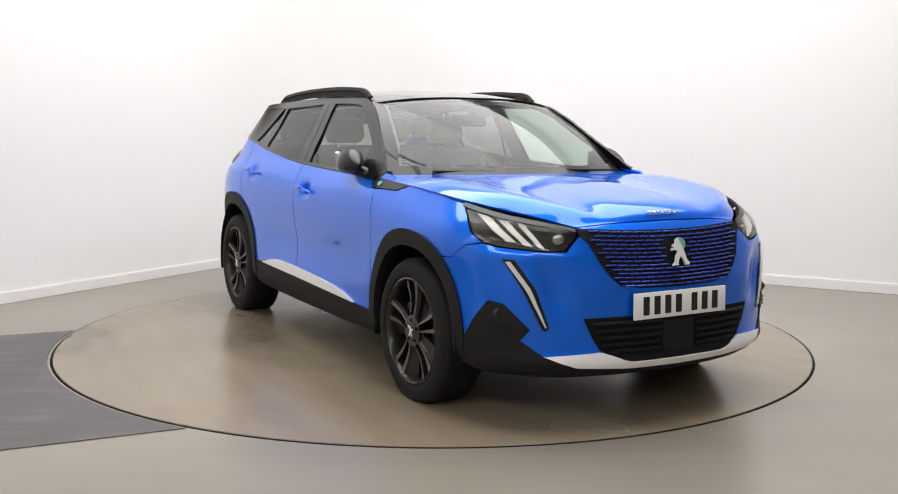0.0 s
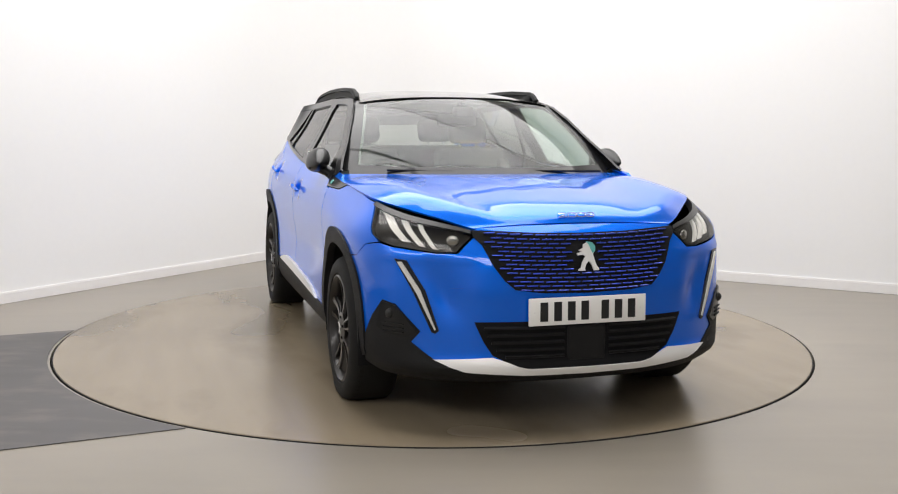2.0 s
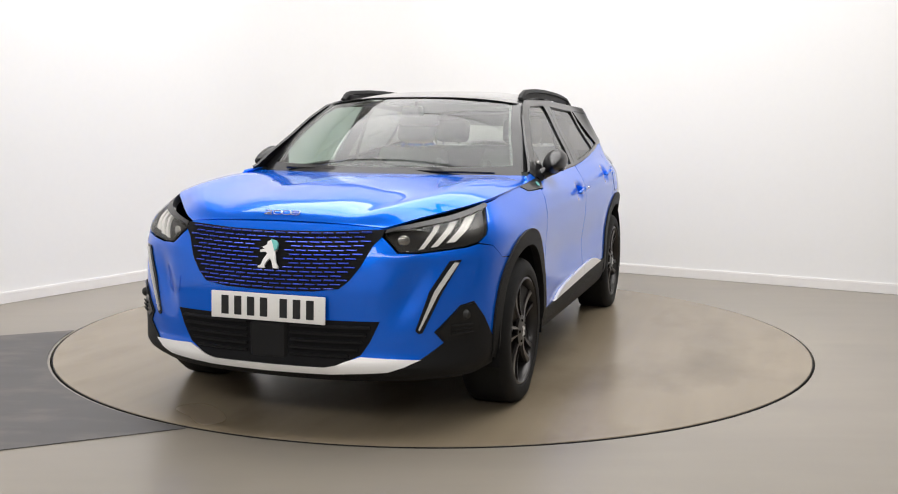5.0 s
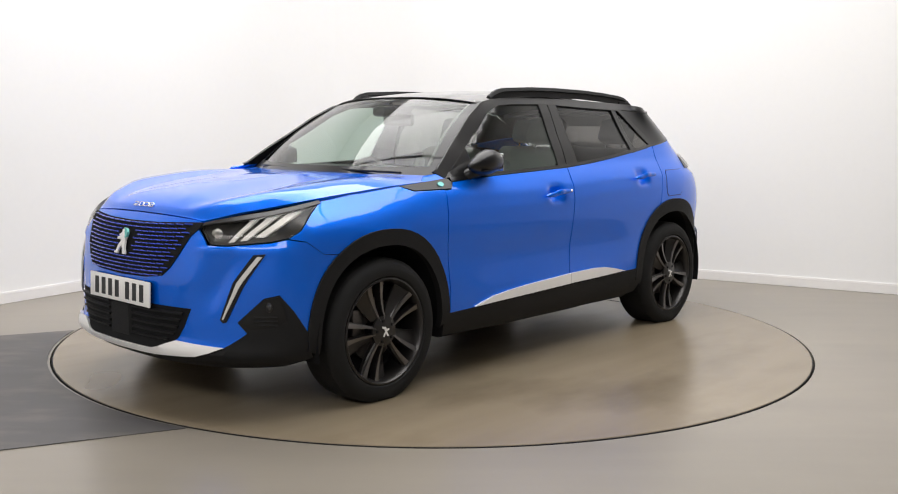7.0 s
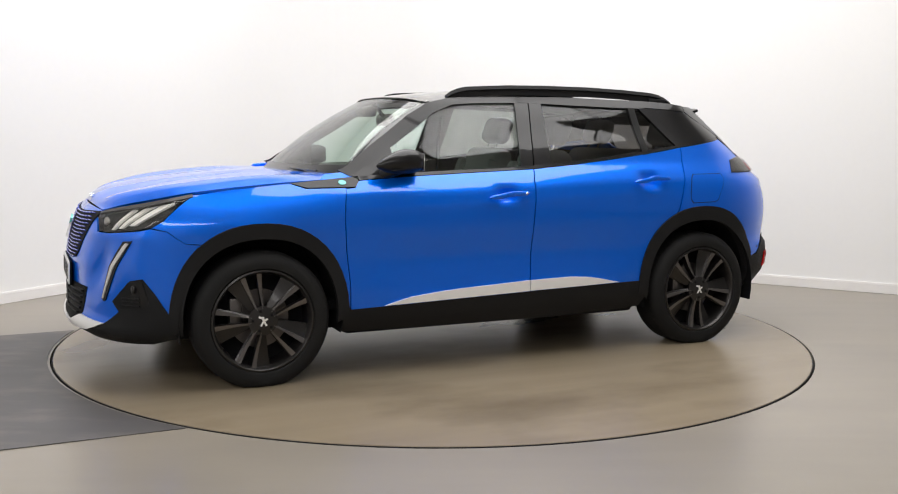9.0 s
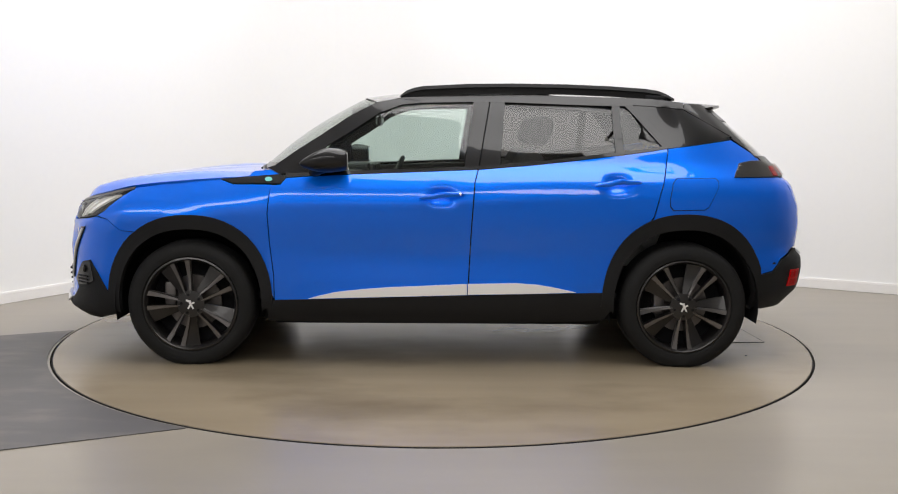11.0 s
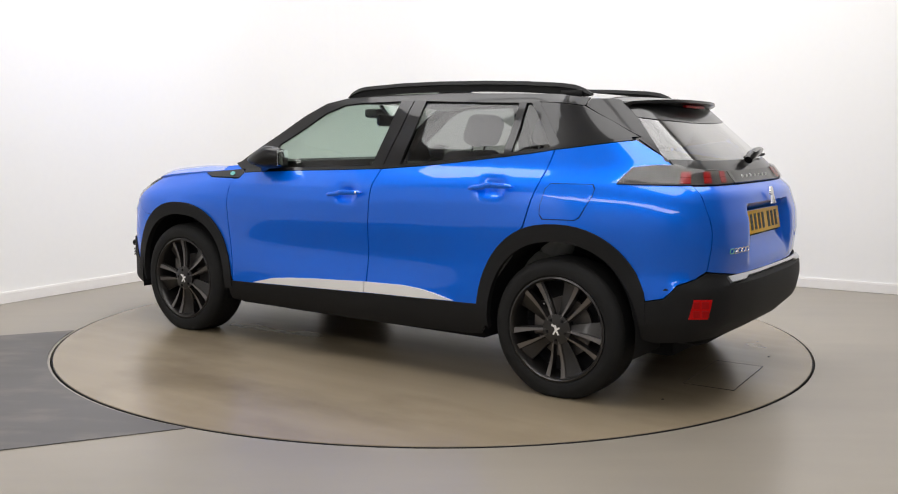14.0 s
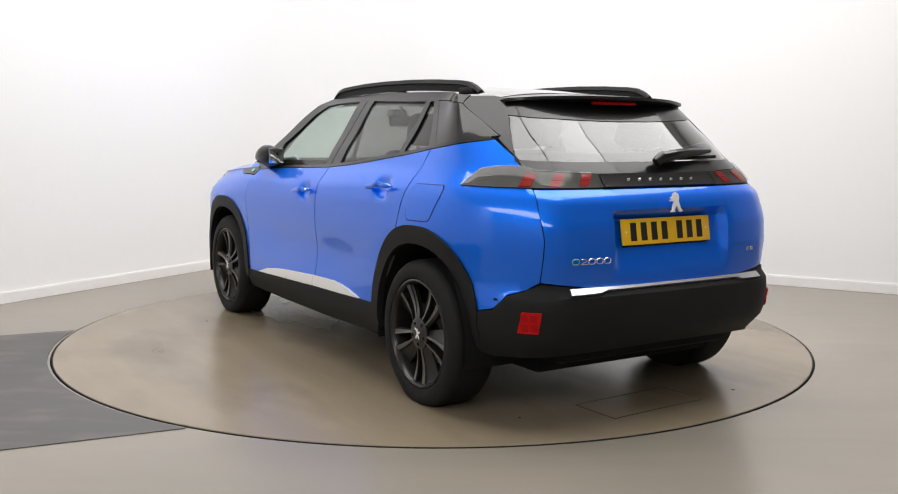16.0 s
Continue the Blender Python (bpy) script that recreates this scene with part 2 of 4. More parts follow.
def studio():
    # plan of the inner wall faces, with a coved back corner
    inner = []
    c = room_xy(COVE, COVE)
    for k in range(17):
        a = k / 16 * math.pi / 2
        inner.append(c - ALONG_R * COVE * math.cos(a) - ALONG_L * COVE * math.sin(a))
    inner = [room_xy(ROOM, 0)] + inner + [room_xy(0, ROOM)]
    mid = len(inner) // 2

    def wall_strip(name, pts, z1, thick, z0=0.0, material=WALL):
        bm = bmesh.new()
        n = len(pts)
        out = []
        for i, p in enumerate(pts):
            d = (pts[min(i + 1, n - 1)] - pts[max(i - 1, 0)]).normalized()
            out.append(p + Vector((-d.y, d.x)) * thick)
        cols = [[bm.verts.new((q.x, q.y, z)) for q, z in ((p, z0), (p, z1), (o, z1), (o, z0))] for p, o in zip(pts, out)]
        for i in range(n - 1):
            for k in range(4):
                bm.faces.new((cols[i][k], cols[i + 1][k], cols[i + 1][(k + 1) % 4], cols[i][(k + 1) % 4]))
        bm.faces.new(cols[0])
        bm.faces.new(cols[-1][::-1])
        bmesh.ops.recalc_face_normals(bm, faces=bm.faces)
        return tagged(mesh_object(name, bm, material), kind="structure")

    tagged(wall_strip("wall_west", inner[: mid + 1], CEIL, 0.2), "plain white studio wall with a coved corner", "wall")
    tagged(wall_strip("wall_north", inner[mid:], CEIL, 0.2), "plain white studio wall with a coved corner", "wall")
    # Unseen camera-side walls, made grey so that the car reflects a darker side.
    tagged(wall_strip("wall_east", [room_xy(0, ROOM), room_xy(ROOM, ROOM)], CEIL, 0.2, 0.0, GREY_WALL), "unseen plain grey wall on the camera side", "wall")
    tagged(wall_strip("wall_south", [room_xy(ROOM, ROOM), room_xy(ROOM, 0)], CEIL, 0.2, 0.0, GREY_WALL), "unseen plain grey wall on the camera side", "wall")
    for name, pts in (("baseboard", inner[: mid + 1]), ("baseboard", inner[mid:])):
        bb = wall_strip(name, pts, 0.072, -0.018, 0.002, BASE)
        tagged(bb, "low white painted skirting board along the wall", "baseboard")
        tagged(wall_strip("baseboard_cap", pts, 0.082, -0.012, 0.0725, BASE), "rounded white top edge of the skirting", "baseboard")
    # floor with a round opening for the turntable
    bm = bmesh.new()
    steps = 128
    ring_lo, ring_hi, far = [], [], []
    for k in range(steps):
        a = k * math.tau / steps
        d = Vector((math.cos(a), math.sin(a)))
        ring_hi.append(bm.verts.new((RING * d.x, RING * d.y, 0)))
        ring_lo.append(bm.verts.new((RING * d.x, RING * d.y, -0.06)))
        far.append(bm.verts.new((19 * d.x, 19 * d.y, 0)))
    for k in range(steps):
        j = (k + 1) % steps
        bm.faces.new((ring_hi[k], far[k], far[j], ring_hi[j]))
        bm.faces.new((ring_lo[k], ring_hi[k], ring_hi[j], ring_lo[j]))
    bm.faces.new(ring_lo)
    bmesh.ops.recalc_face_normals(bm, faces=bm.faces)
    for f in bm.faces:
        if abs(f.normal.z) > 0.5 and f.normal.z < 0:
            f.normal_flip()
    tagged(mesh_object("floor", bm, FLOOR, smooth=False), "smooth beige-grey painted concrete floor", "floor", kind="structure")
    # pit under the gap
    bm = lathe([(RING - 0.05, -0.055), (RING - 0.001, -0.055), (RING - 0.001, -0.02), (RING - 0.05, -0.02)], 128, "z")
    tagged(mesh_object("trim", bm, GAP, smooth=False), "dark gap round the turntable", "gap", kind="structure")
    # worn grey panel let into the floor beside the turntable
    d, n = Vector((0.914, 0.406)), Vector((-0.406, 0.914))
    pts = []
    for k in range(25):
        off = 0.884 + (-1.386 - 0.884) * k / 24
        pts.append(n * off - d * math.sqrt((RING + 0.012) ** 2 - off * off))
    pts += [pts[-1] - d * 4.0, pts[0] - d * 4.0]
    bm = prism([(p.x, p.y) for p in pts], 0.0005, 0.004)
    tagged(mesh_object("floor_panel", bm, RAMP, smooth=False), "worn dark grey floor panel with scuffs beside the turntable", "floor panel", kind="structure")
    # ceiling
    bm = prism([tuple(room_xy(-0.2, -0.2)), tuple(room_xy(ROOM + 0.2, -0.2)), tuple(room_xy(ROOM + 0.2, ROOM + 0.2)), tuple(room_xy(-0.2, ROOM + 0.2))], CEIL, CEIL + 0.15)
    tagged(mesh_object("ceiling", bm, WALL, smooth=False), "plain white ceiling", "ceiling", kind="structure")


def ceiling_lights():
    """Wide translucent light panels side by side under the ceiling, and an added fill panel."""
    turn = math.atan2(ALONG_R.y, ALONG_R.x)
    # The last panel is an unseen fill, added behind the camera for the near faces.
    for a, b, width, long, watts in ((1.35, 3.6, 1.69, 5.7, 0.74), (3.05, 3.6, 1.69, 5.7, 1.0), (4.6, 3.6, 1.3, 5.7, 0.80), (10.4, 5.2, 1.69, 9.9, 2.4)):
        p = room_xy(a, b)
        fix = new("ceiling_light")
        fix.matrix_basis = Matrix.Translation((p.x, p.y, CEIL - 0.06)) @ Matrix.Rotation(turn, 4, "Z")
        tagged(fix, "unseen wide white light panel under the studio ceiling", "ceiling light", "ceiling lights")
        part("housing", box(0, 0, 0.03, long, width, 0.05, 0.004), BASE, fix)
        lamp = bpy.data.lights.new("luminaire", "AREA")
        lamp.shape, lamp.size, lamp.size_y, lamp.energy = "RECTANGLE", long - 0.02, width - 0.015, LAMP_POWER * watts
        lamp.color = (1.0, 0.983, 0.975)
        lo = new("luminaire", lamp)
        lo.matrix_basis = Matrix.Translation((p.x, p.y, CEIL - 0.07)) @ Matrix.Rotation(turn, 4, "Z")


studio()
ceiling_lights()


def turntable():
    prof = [(0.0005, -0.05), (RING - 0.016, -0.05), (RING - 0.015, DISC - 0.002), (RING - 0.017, DISC), (1.4, DISC), (0.7, DISC), (0.0005, DISC)]
    table = new("turntable")
    tagged(table, "round beige-grey painted turntable set flush in the floor", "turntable")
    part("table_top", lathe(prof, 160, "z"), TABLE, table)
    # Added ring, coloured dark so the disc's side wall shows as shade in the gap.
    part("gap_shade_ring", lathe([(RING - 0.016, -0.045), (RING - 0.011, -0.045), (RING - 0.011, DISC - 0.003), (RING - 0.016, DISC - 0.003)], 160, "z"), GAP, table, "added dark ring that shades the gap round the turntable")
    return table


TABLE_THING = turntable()


# ---- the car's body surface: a plan outline carried over the height ----
def smooth01(a, b, x):
    t = min(1.0, max(0.0, (x - a) / (b - a)))
    return t * t * (3 - 2 * t)


def dense(points, n=40):
    """A soft curve through plan points (Catmull-Rom)."""
    p = [Vector(q) for q in points]
    p = [2 * p[0] - p[1]] + p + [2 * p[-1] - p[-2]]
    out = []
    for i in range(1, len(p) - 2):
        for k in range(n):
            t = k / n
            out.append(0.5 * ((2 * p[i]) + (p[i + 1] - p[i - 1]) * t + (2 * p[i - 1] - 5 * p[i] + 4 * p[i + 1] - p[i + 2]) * t * t + (3 * p[i] - p[i - 1] - 3 * p[i + 1] + p[i + 2]) * t ** 3))
    return out + [p[-2]]


OUTLINE = dense([(2.125, 0), (2.118, 0.2), (2.098, 0.34), (2.063, 0.48), (2.003, 0.61), (1.922, 0.725), (1.825, 0.808), (1.70, 0.854), (1.5, 0.873), (1.1, 0.874), (0.5, 0.871), (0, 0.871), (-0.5, 0.873), (-1.0, 0.875), (-1.4, 0.868), (-1.62, 0.842), (-1.76, 0.80), (-1.862, 0.744), (-1.936, 0.686), (-1.984, 0.615), (-2.012, 0.52), (-2.037, 0.3), (-2.042, 0)], 12)
OX = np.array([p.x for p in OUTLINE])
OY = np.array([p.y for p in OUTLINE])
OS = np.concatenate([[0], np.cumsum(np.hypot(np.diff(OX), np.diff(OY)))])
S_END = float(OS[-1])
ZT = np.arange(0.1, 1.6, 0.005)


def table(knots, blur=5):
    z, v = zip(*knots)
    a = np.interp(ZT, z, v)
    k = np.ones(blur) / blur
    return np.convolve(np.pad(a, blur // 2, mode="edge"), k, "valid")[: len(ZT)]


WIDTH = table([(0.2, 0.80), (0.27, 0.845), (0.34, 0.866), (0.45, 0.868), (0.6, 0.866), (0.75, 0.872), (0.86, 0.872), (0.93, 0.857), (0.985, 0.822), (1.03, 0.788), (1.10, 0.755), (1.2, 0.70), (1.3, 0.652), (1.39, 0.603), (1.44, 0.555)], 5) / 0.873
NOSE = table([(0.2, -0.09), (0.25, -0.01), (0.285, 0.025), (0.34, 0.0), (0.6, 0.0), (0.7, -0.018), (0.76, -0.038), (0.82, -0.062), (0.87, -0.105), (0.95, -0.22)], 7)
TAIL = table([(0.2, 0.16), (0.27, 0.12), (0.33, 0.07), (0.40, 0.0), (0.5, -0.018), (0.57, -0.015), (0.60, 0.022), (0.64, 0.014), (0.75, 0.004), (0.85, 0.012), (0.93, 0.040), (0.96, 0.048), (1.0, 0.085), (1.012, 0.11), (1.05, 0.13), (1.08, 0.155), (1.11, 0.185), (1.31, 0.41), (1.40, 0.51)], 5)


def at_z(tab, z):
    return float(np.interp(z, ZT, tab))


def body(s, z, off=0.0):
    """The point of the body's skin at s metres round its outline from the nose and height z."""
    side = 1.0 if s >= 0 else -1.0
    a = abs(s)
    if a > S_END:
        a, side = 2 * S_END - a, -side
    x, y = float(np.interp(a, OS, OX)), float(np.interp(a, OS, OY))
    zz = z + 0.09 * smooth01(0.75, 1.65, x) * smooth01(0.6, 0.9, z)
    zz -= 0.045 * smooth01(0.35, -0.9, x) * smooth01(0.74, 0.93, z) * smooth01(1.32, 1.12, z)
    k = at_z(WIDTH, zz)
    front = smooth01(1.15, 2.0, x)
    rear = smooth01(-1.0, -1.95, x)
    y = y * (1 + (k - 1) * (1 - 0.55 * rear * smooth01(1.05, 1.25, z) * 0.6))
    # hollow in the lower doors, and the shoulder over the wheels
    door = smooth01(0.95, 0.35, x) * smooth01(-0.95, -0.35, x)
    y -= 0.014 * door * math.exp(-(((z - 0.58) / 0.12) ** 2)) * min(1, a / 2)
    y += 0.010 * math.exp(-(((z - 0.80) / 0.08) ** 2)) * (math.exp(-(((x - 1.3) / 0.45) ** 2)) + math.exp(-(((x + 1.3) / 0.45) ** 2)))
    if abs(z - 0.935) < 0.16:
        for hx, hz in ((-0.018, 0.903), (-0.936, 0.968)):
            y -= 0.023 * math.exp(-(((x - hx) / 0.062) ** 4 + ((z - hz) / 0.041) ** 4))
    x += at_z(NOSE, z) * front + at_z(TAIL, z) * rear
    if x > 1.7:
        x -= 0.030 * math.exp(-(((y - 0.52 - 0.35 * (z - 0.45)) / 0.055) ** 2)) * math.exp(-(((z - 0.59) / 0.10) ** 2))
        x += 0.010 * math.exp(-(((z - 0.738) / 0.018) ** 2)) * smooth01(0.42, 0.50, y) * smooth01(0.84, 0.78, y)
    elif x < -1.8 and 0.6 < z < 1.0:
        x += 0.058 * smooth01(0.345, 0.30, y) * smooth01(0.61, 0.80, z) * smooth01(0.908, 0.890, z)
    p = Vector((x, side * y, z))
    if off:
        p += off * body_normal(s, z)
    return p


def body_normal(s, z):
    e = 0.012
    n = (body(s + e, z) - body(s - e, z)).cross(body(s, z + e) - body(s, z - e))
    return n.normalized()


S_GRID = np.linspace(0, S_END, 700)


def s_of(v):
    """A corner of a panel: (x, z) on the flank, ('f', y, z) on the front, ('r', y, z) on the tail."""
    if len(v) == 2:
        xs = np.array([body(s, v[1]).x for s in S_GRID[::3]])
        return float(np.interp(-v[0], -xs, S_GRID[::3])), v[1]
    where, y, z = v
    half = S_GRID[S_GRID < 1.0] if where == "f" else S_GRID[S_GRID > S_END - 1.0]
    ys = np.array([body(s, z).y for s in half])
    if where == "f":
        k = int(np.argmax(ys)) + 1
        return math.copysign(float(np.interp(abs(y), ys[:k], half[:k])), y), z
    k = int(np.argmax(ys))
    s = float(np.interp(-abs(y), -ys[k:], half[k:]))
    return (s if y >= 0 else 2 * S_END - s), z


def patch(poly, fn, step=0.05, thick=0.012, lip=0.003, drop=0.003, bm=None):
    """A curved sheet: a flat polygon cut into a fine grid, laid on the surface fn(a, b) -> point, normal, with rolled edges and thickness."""
    b2 = bmesh.new()
    area = sum(poly[i - 1][0] * poly[i][1] - poly[i][0] * poly[i - 1][1] for i in range(len(poly)))
    if area < 0:
        poly = poly[::-1]
    f = b2.faces.new([b2.verts.new((a, b, 0)) for a, b in poly])
    if lip:
        bmesh.ops.inset_region(b2, faces=[f], thickness=lip, use_even_offset=True, use_boundary=True)
    a0, a1 = min(p[0] for p in poly), max(p[0] for p in poly)
    c0, c1 = min(p[1] for p in poly), max(p[1] for p in poly)
    for lo, hi, nor in ((a0, a1, (1, 0, 0)), (c0, c1, (0, 1, 0))):
        n = int((hi - lo) / step)
        for k in range(1, n + 1):
            v = lo + (hi - lo) * k / (n + 1) + 1.3e-5
            co = (v, 0, 0) if nor[0] else (0, v, 0)
            bmesh.ops.bisect_plane(b2, geom=b2.verts[:] + b2.edges[:] + b2.faces[:], plane_co=co, plane_no=nor, dist=1e-6)
    bmesh.ops.triangulate(b2, faces=[g for g in b2.faces if len(g.verts) > 4])
    rim = {v for e in b2.edges if len(e.link_faces) == 1 for v in e.verts}
    edges = [tuple(e.verts) for e in b2.edges if len(e.link_faces) == 1]
    faces = b2.faces[:]
    low = {}
    for v in b2.verts[:]:
        p, n = fn(v.co.x, v.co.y)
        low[v] = p - n * thick
        v.co = p - n * (drop if v in rim else 0)
    if thick:
        twin = {v: b2.verts.new(q) for v, q in low.items()}
        for g in faces:
            try:
                b2.faces.new([twin[v] for v in reversed(g.verts)])
            except ValueError:
                pass
        for u, v in edges:
            b2.faces.new((u, v, twin[v], twin[u]))
    bmesh.ops.recalc_face_normals(b2, faces=b2.faces)
    if bm is None:
        return b2
    me = bpy.data.meshes.new("tmp")
    b2.to_mesh(me)
    b2.free()
    bm.from_mesh(me)
    bpy.data.meshes.remove(me)
    return bm


def skin(off=0.0):
    return lambda a, b: (body(a, b, off), body_normal(a, b))


CAR = new("car")
tagged(CAR, "bright blue compact crossover car with black roof on a turntable", "car")


def panel(name, corners, material, side=1, off=0.0, parent=None, label="", step=0.05, thick=0.012, lip=0.003, drop=0.003, bm=None):
    """A body panel over corners on the car's left flank; side -1 mirrors it to the right."""
    poly = [s_of(c) for c in corners]
    if side < 0:
        poly = [(-a, b) for a, b in poly]
    m = patch(poly, skin(off), step, thick, lip, drop)
    return part(name, m, material, parent or CAR, label)


def centre_panel(name, corners, material, off=0.0, parent=None, label="", step=0.05, thick=0.012, lip=0.003, drop=0.003, rear=False):
    """A panel across the middle: corners of its left half, from the upper to the lower middle."""
    half = [s_of(c) for c in corners]
    poly = half + [((2 * S_END - a) if rear else -a, b) for a, b in reversed(half) if abs(a - (S_END if rear else 0)) > 1e-4]
    return part(name, patch(poly, skin(off), step, thick, lip, drop), material, parent or CAR, label)


def arch(cx, rx, rz, a0, a1, n=20, p=2.25):
    out = []
    for k in range(n + 1):
        a = radians(a0 + (a1 - a0) * k / n)
        c, s = math.cos(a), math.sin(a)
        out.append((cx + rx * math.copysign(abs(c) ** (2 / p), c), 0.325 + rz * math.copysign(abs(s) ** (2 / p), s)))
    return out


AXLE_F, AXLE_R, HUB_Z, HUB_Y = 1.3025, -1.3025, 0.327, 0.864


def flank(side):
    p = 0.0025
    # front wing
    panel("front_wing", [(1.60, 0.932), (1.45, 0.954), (1.25, 0.973), (1.15, 0.982), (1.075, 0.957), (0.873, 0.958), (0.886, 0.90), (0.894, 0.81), (0.885, 0.655), (0.865, 0.48), (0.864, 0.36)]
          + [(0.866, 0.37)] + arch(AXLE_F, 0.43, 0.474, 174, 52, 18) + [(1.66, 0.715), (1.735, 0.772), (1.80, 0.786), (1.748, 0.817)], PAINT, side)
    panel("wing_top", [(1.0, 0.998), (0.97, 1.026), (0.80, 1.042), (0.835, 1.012)], PAINT, side, step=0.04)
    vent = panel("wing_vent", [(1.147, 0.983), (1.07, 0.961), (0.825, 0.963), (0.80, 0.99), (0.828, 1.011), (1.0, 0.996)], PIANO, side, 0.003, label="gloss black wing vent trim")
    part("badge", patch([(a, b) for a, b in ((math.copysign(s_of((0.89 + 0.02 * math.cos(k / 12 * math.tau), 0.98))[0], side), 0.983 + 0.011 * math.sin(k / 12 * math.tau)) for k in range(12))], skin(0.010), 0.05, 0.006, 0), TURQ, vent, "small round turquoise badge")
    # doors
    fd = panel("front_door", [(0.873, 0.954), (0.825, 0.958), (0.80, 0.992), (0.62, 1.004), (0.437, 1.013), (0.105, 1.027), (-0.205, 1.041), (-0.186, 0.974), (-0.170, 0.735), (-0.154, 0.383), (0.40, 0.366), (0.859, 0.35), (0.860, 0.48), (0.880, 0.655), (0.889, 0.81), (0.881, 0.90)], PAINT, side, step=0.017)
    rd = panel("rear_door", [(-0.2115, 1.041), (-0.49, 1.065), (-0.72, 1.091), (-0.92, 1.116), (-1.213, 1.158), (-1.203, 1.10), (-1.157, 0.93), (-1.122, 0.805)] + arch(AXLE_R, 0.437, 0.494, 66, 10, 10) + [(-0.87, 0.402), (-0.1605, 0.384), (-0.1765, 0.735), (-0.1925, 0.974)], PAINT, side, step=0.017)
    for door, x0, x1, z0, z1 in ((fd, 0.10, -0.137, 0.893, 0.914), (rd, -0.815, -1.057, 0.962, 0.976)):
        bm = bmesh.new()
        rings = []
        for i in range(15):
            t = i / 14
            x, z = x0 + (x1 - x0) * t, z0 + (z1 - z0) * t
            q = body(s_of((x, z))[0] * side, z, 0.017 + 0.018 * math.sin(math.pi * min(1, max(0, t))) ** 0.5 + 0.023 * math.exp(-(((x + 0.018) / 0.062) ** 4 if x > -0.5 else ((x + 0.936) / 0.062) ** 4)))
            h = 0.015 * (0.35 + 0.65 * math.sin(math.pi * t) ** 0.4) if 0 < t < 1 else 0.004
            rings.append([bm.verts.new(q + Vector((0, side * 0.008 * math.cos(a), h * math.sin(a)))) for a in (j * math.tau / 10 for j in range(10))])
        for i in range(14):
            for j in range(10):
                bm.faces.new((rings[i][j], rings[i][(j + 1) % 10], rings[i + 1][(j + 1) % 10], rings[i + 1][j]))
        bm.faces.new(rings[0])
        bm.faces.new(rings[-1][::-1])
        bmesh.ops.recalc_face_normals(bm, faces=bm.faces)
        handle = part("door_handle", bm, PAINT, door)
        if door is fd and side > 0:
            q = body(s_of((x1 + 0.022, 0.911))[0] * side, 0.911, 0.034)
            dot = bmesh.new()
            bmesh.ops.create_uvsphere(dot, u_segments=12, v_segments=8, radius=0.0075)
            bmesh.ops.translate(dot, vec=q, verts=dot.verts)
            part("lock_cap", dot, CHROME, door, "small chrome lock cap")
    # rear quarter
    panel("rear_quarter", [(-1.219, 1.158), (-1.58, 1.206), (-1.70, 1.135), (-1.775, 1.07), ("r", 0.645, 1.0), ("r", 0.655, 0.8), ("r", 0.662, 0.632), (-1.90, 0.60), (-1.84, 0.575), (-1.79, 0.515), (-1.72, 0.50)]
          + arch(AXLE_R, 0.437, 0.494, 158, 68, 14) + [(-1.128, 0.80), (-1.163, 0.93), (-1.209, 1.10)], PAINT, side)
    flap = [(-1.244, 1.006), (-1.455, 1.009), (-1.470, 0.990), (-1.465, 0.955), (-1.412, 0.855), (-1.39, 0.842), (-1.225, 0.838), (-1.207, 0.86), (-1.207, 0.90), (-1.223, 0.98)]
    if side > 0:
        panel("charge_flap_gap", flap, SHELL, side, 0.0006, label="dark shut line round the charging flap", thick=0.002, lip=0, drop=0)
        cx, cz = -1.34, 0.925
        panel("charge_flap", [(cx + (x - cx) * 0.972, cz + (z - cz) * 0.955) for x, z in flap], PAINT, side, 0.0022, thick=0.003, lip=0.003, drop=0.0015)
    # sills, claddings and bright strips
    panel("sill", [(0.90, 0.352), (0.40, 0.364), (-0.156, 0.381), (-0.723, 0.398), (-0.885, 0.402), (-0.91, 0.30), (-0.88, 0.255), (-0.77, 0.244), (-0.2, 0.228), (0.41, 0.227), (0.90, 0.24)], CLADDING, side, 0.006, thick=0.03, lip=0.008, drop=0.008)
    panel("sill_strip", [(0.68, 0.362), (0.62, 0.378), (0.534, 0.398), (0.40, 0.413), (0.256, 0.424), (-0.152, 0.444), (-0.152, 0.387), (0.3, 0.373)], SILVER, side, 0.014, fd, "satin silver sill strip", 0.05, 0.014, 0.011, 0.010)
    panel("sill_strip", [(-0.158, 0.444), (-0.41, 0.450), (-0.52, 0.443), (-0.60, 0.431), (-0.726, 0.404), (-0.5, 0.396), (-0.158, 0.388)], SILVER, side, 0.014, rd, "satin silver sill strip", 0.05, 0.014, 0.011, 0.010)
    panel("front_arch_cladding", arch(AXLE_F, 0.432, 0.476, 176, 50, 18) + arch(AXLE_F, 0.437, 0.476, 48, 3, 7) + [(1.735, 0.30), (1.675, 0.28)] + arch(AXLE_F, 0.375, 0.402, -4, 184, 26) + [(0.925, 0.30), (0.87, 0.32)], CLADDING, side, 0.010, thick=0.035, lip=0.012, drop=0.010)
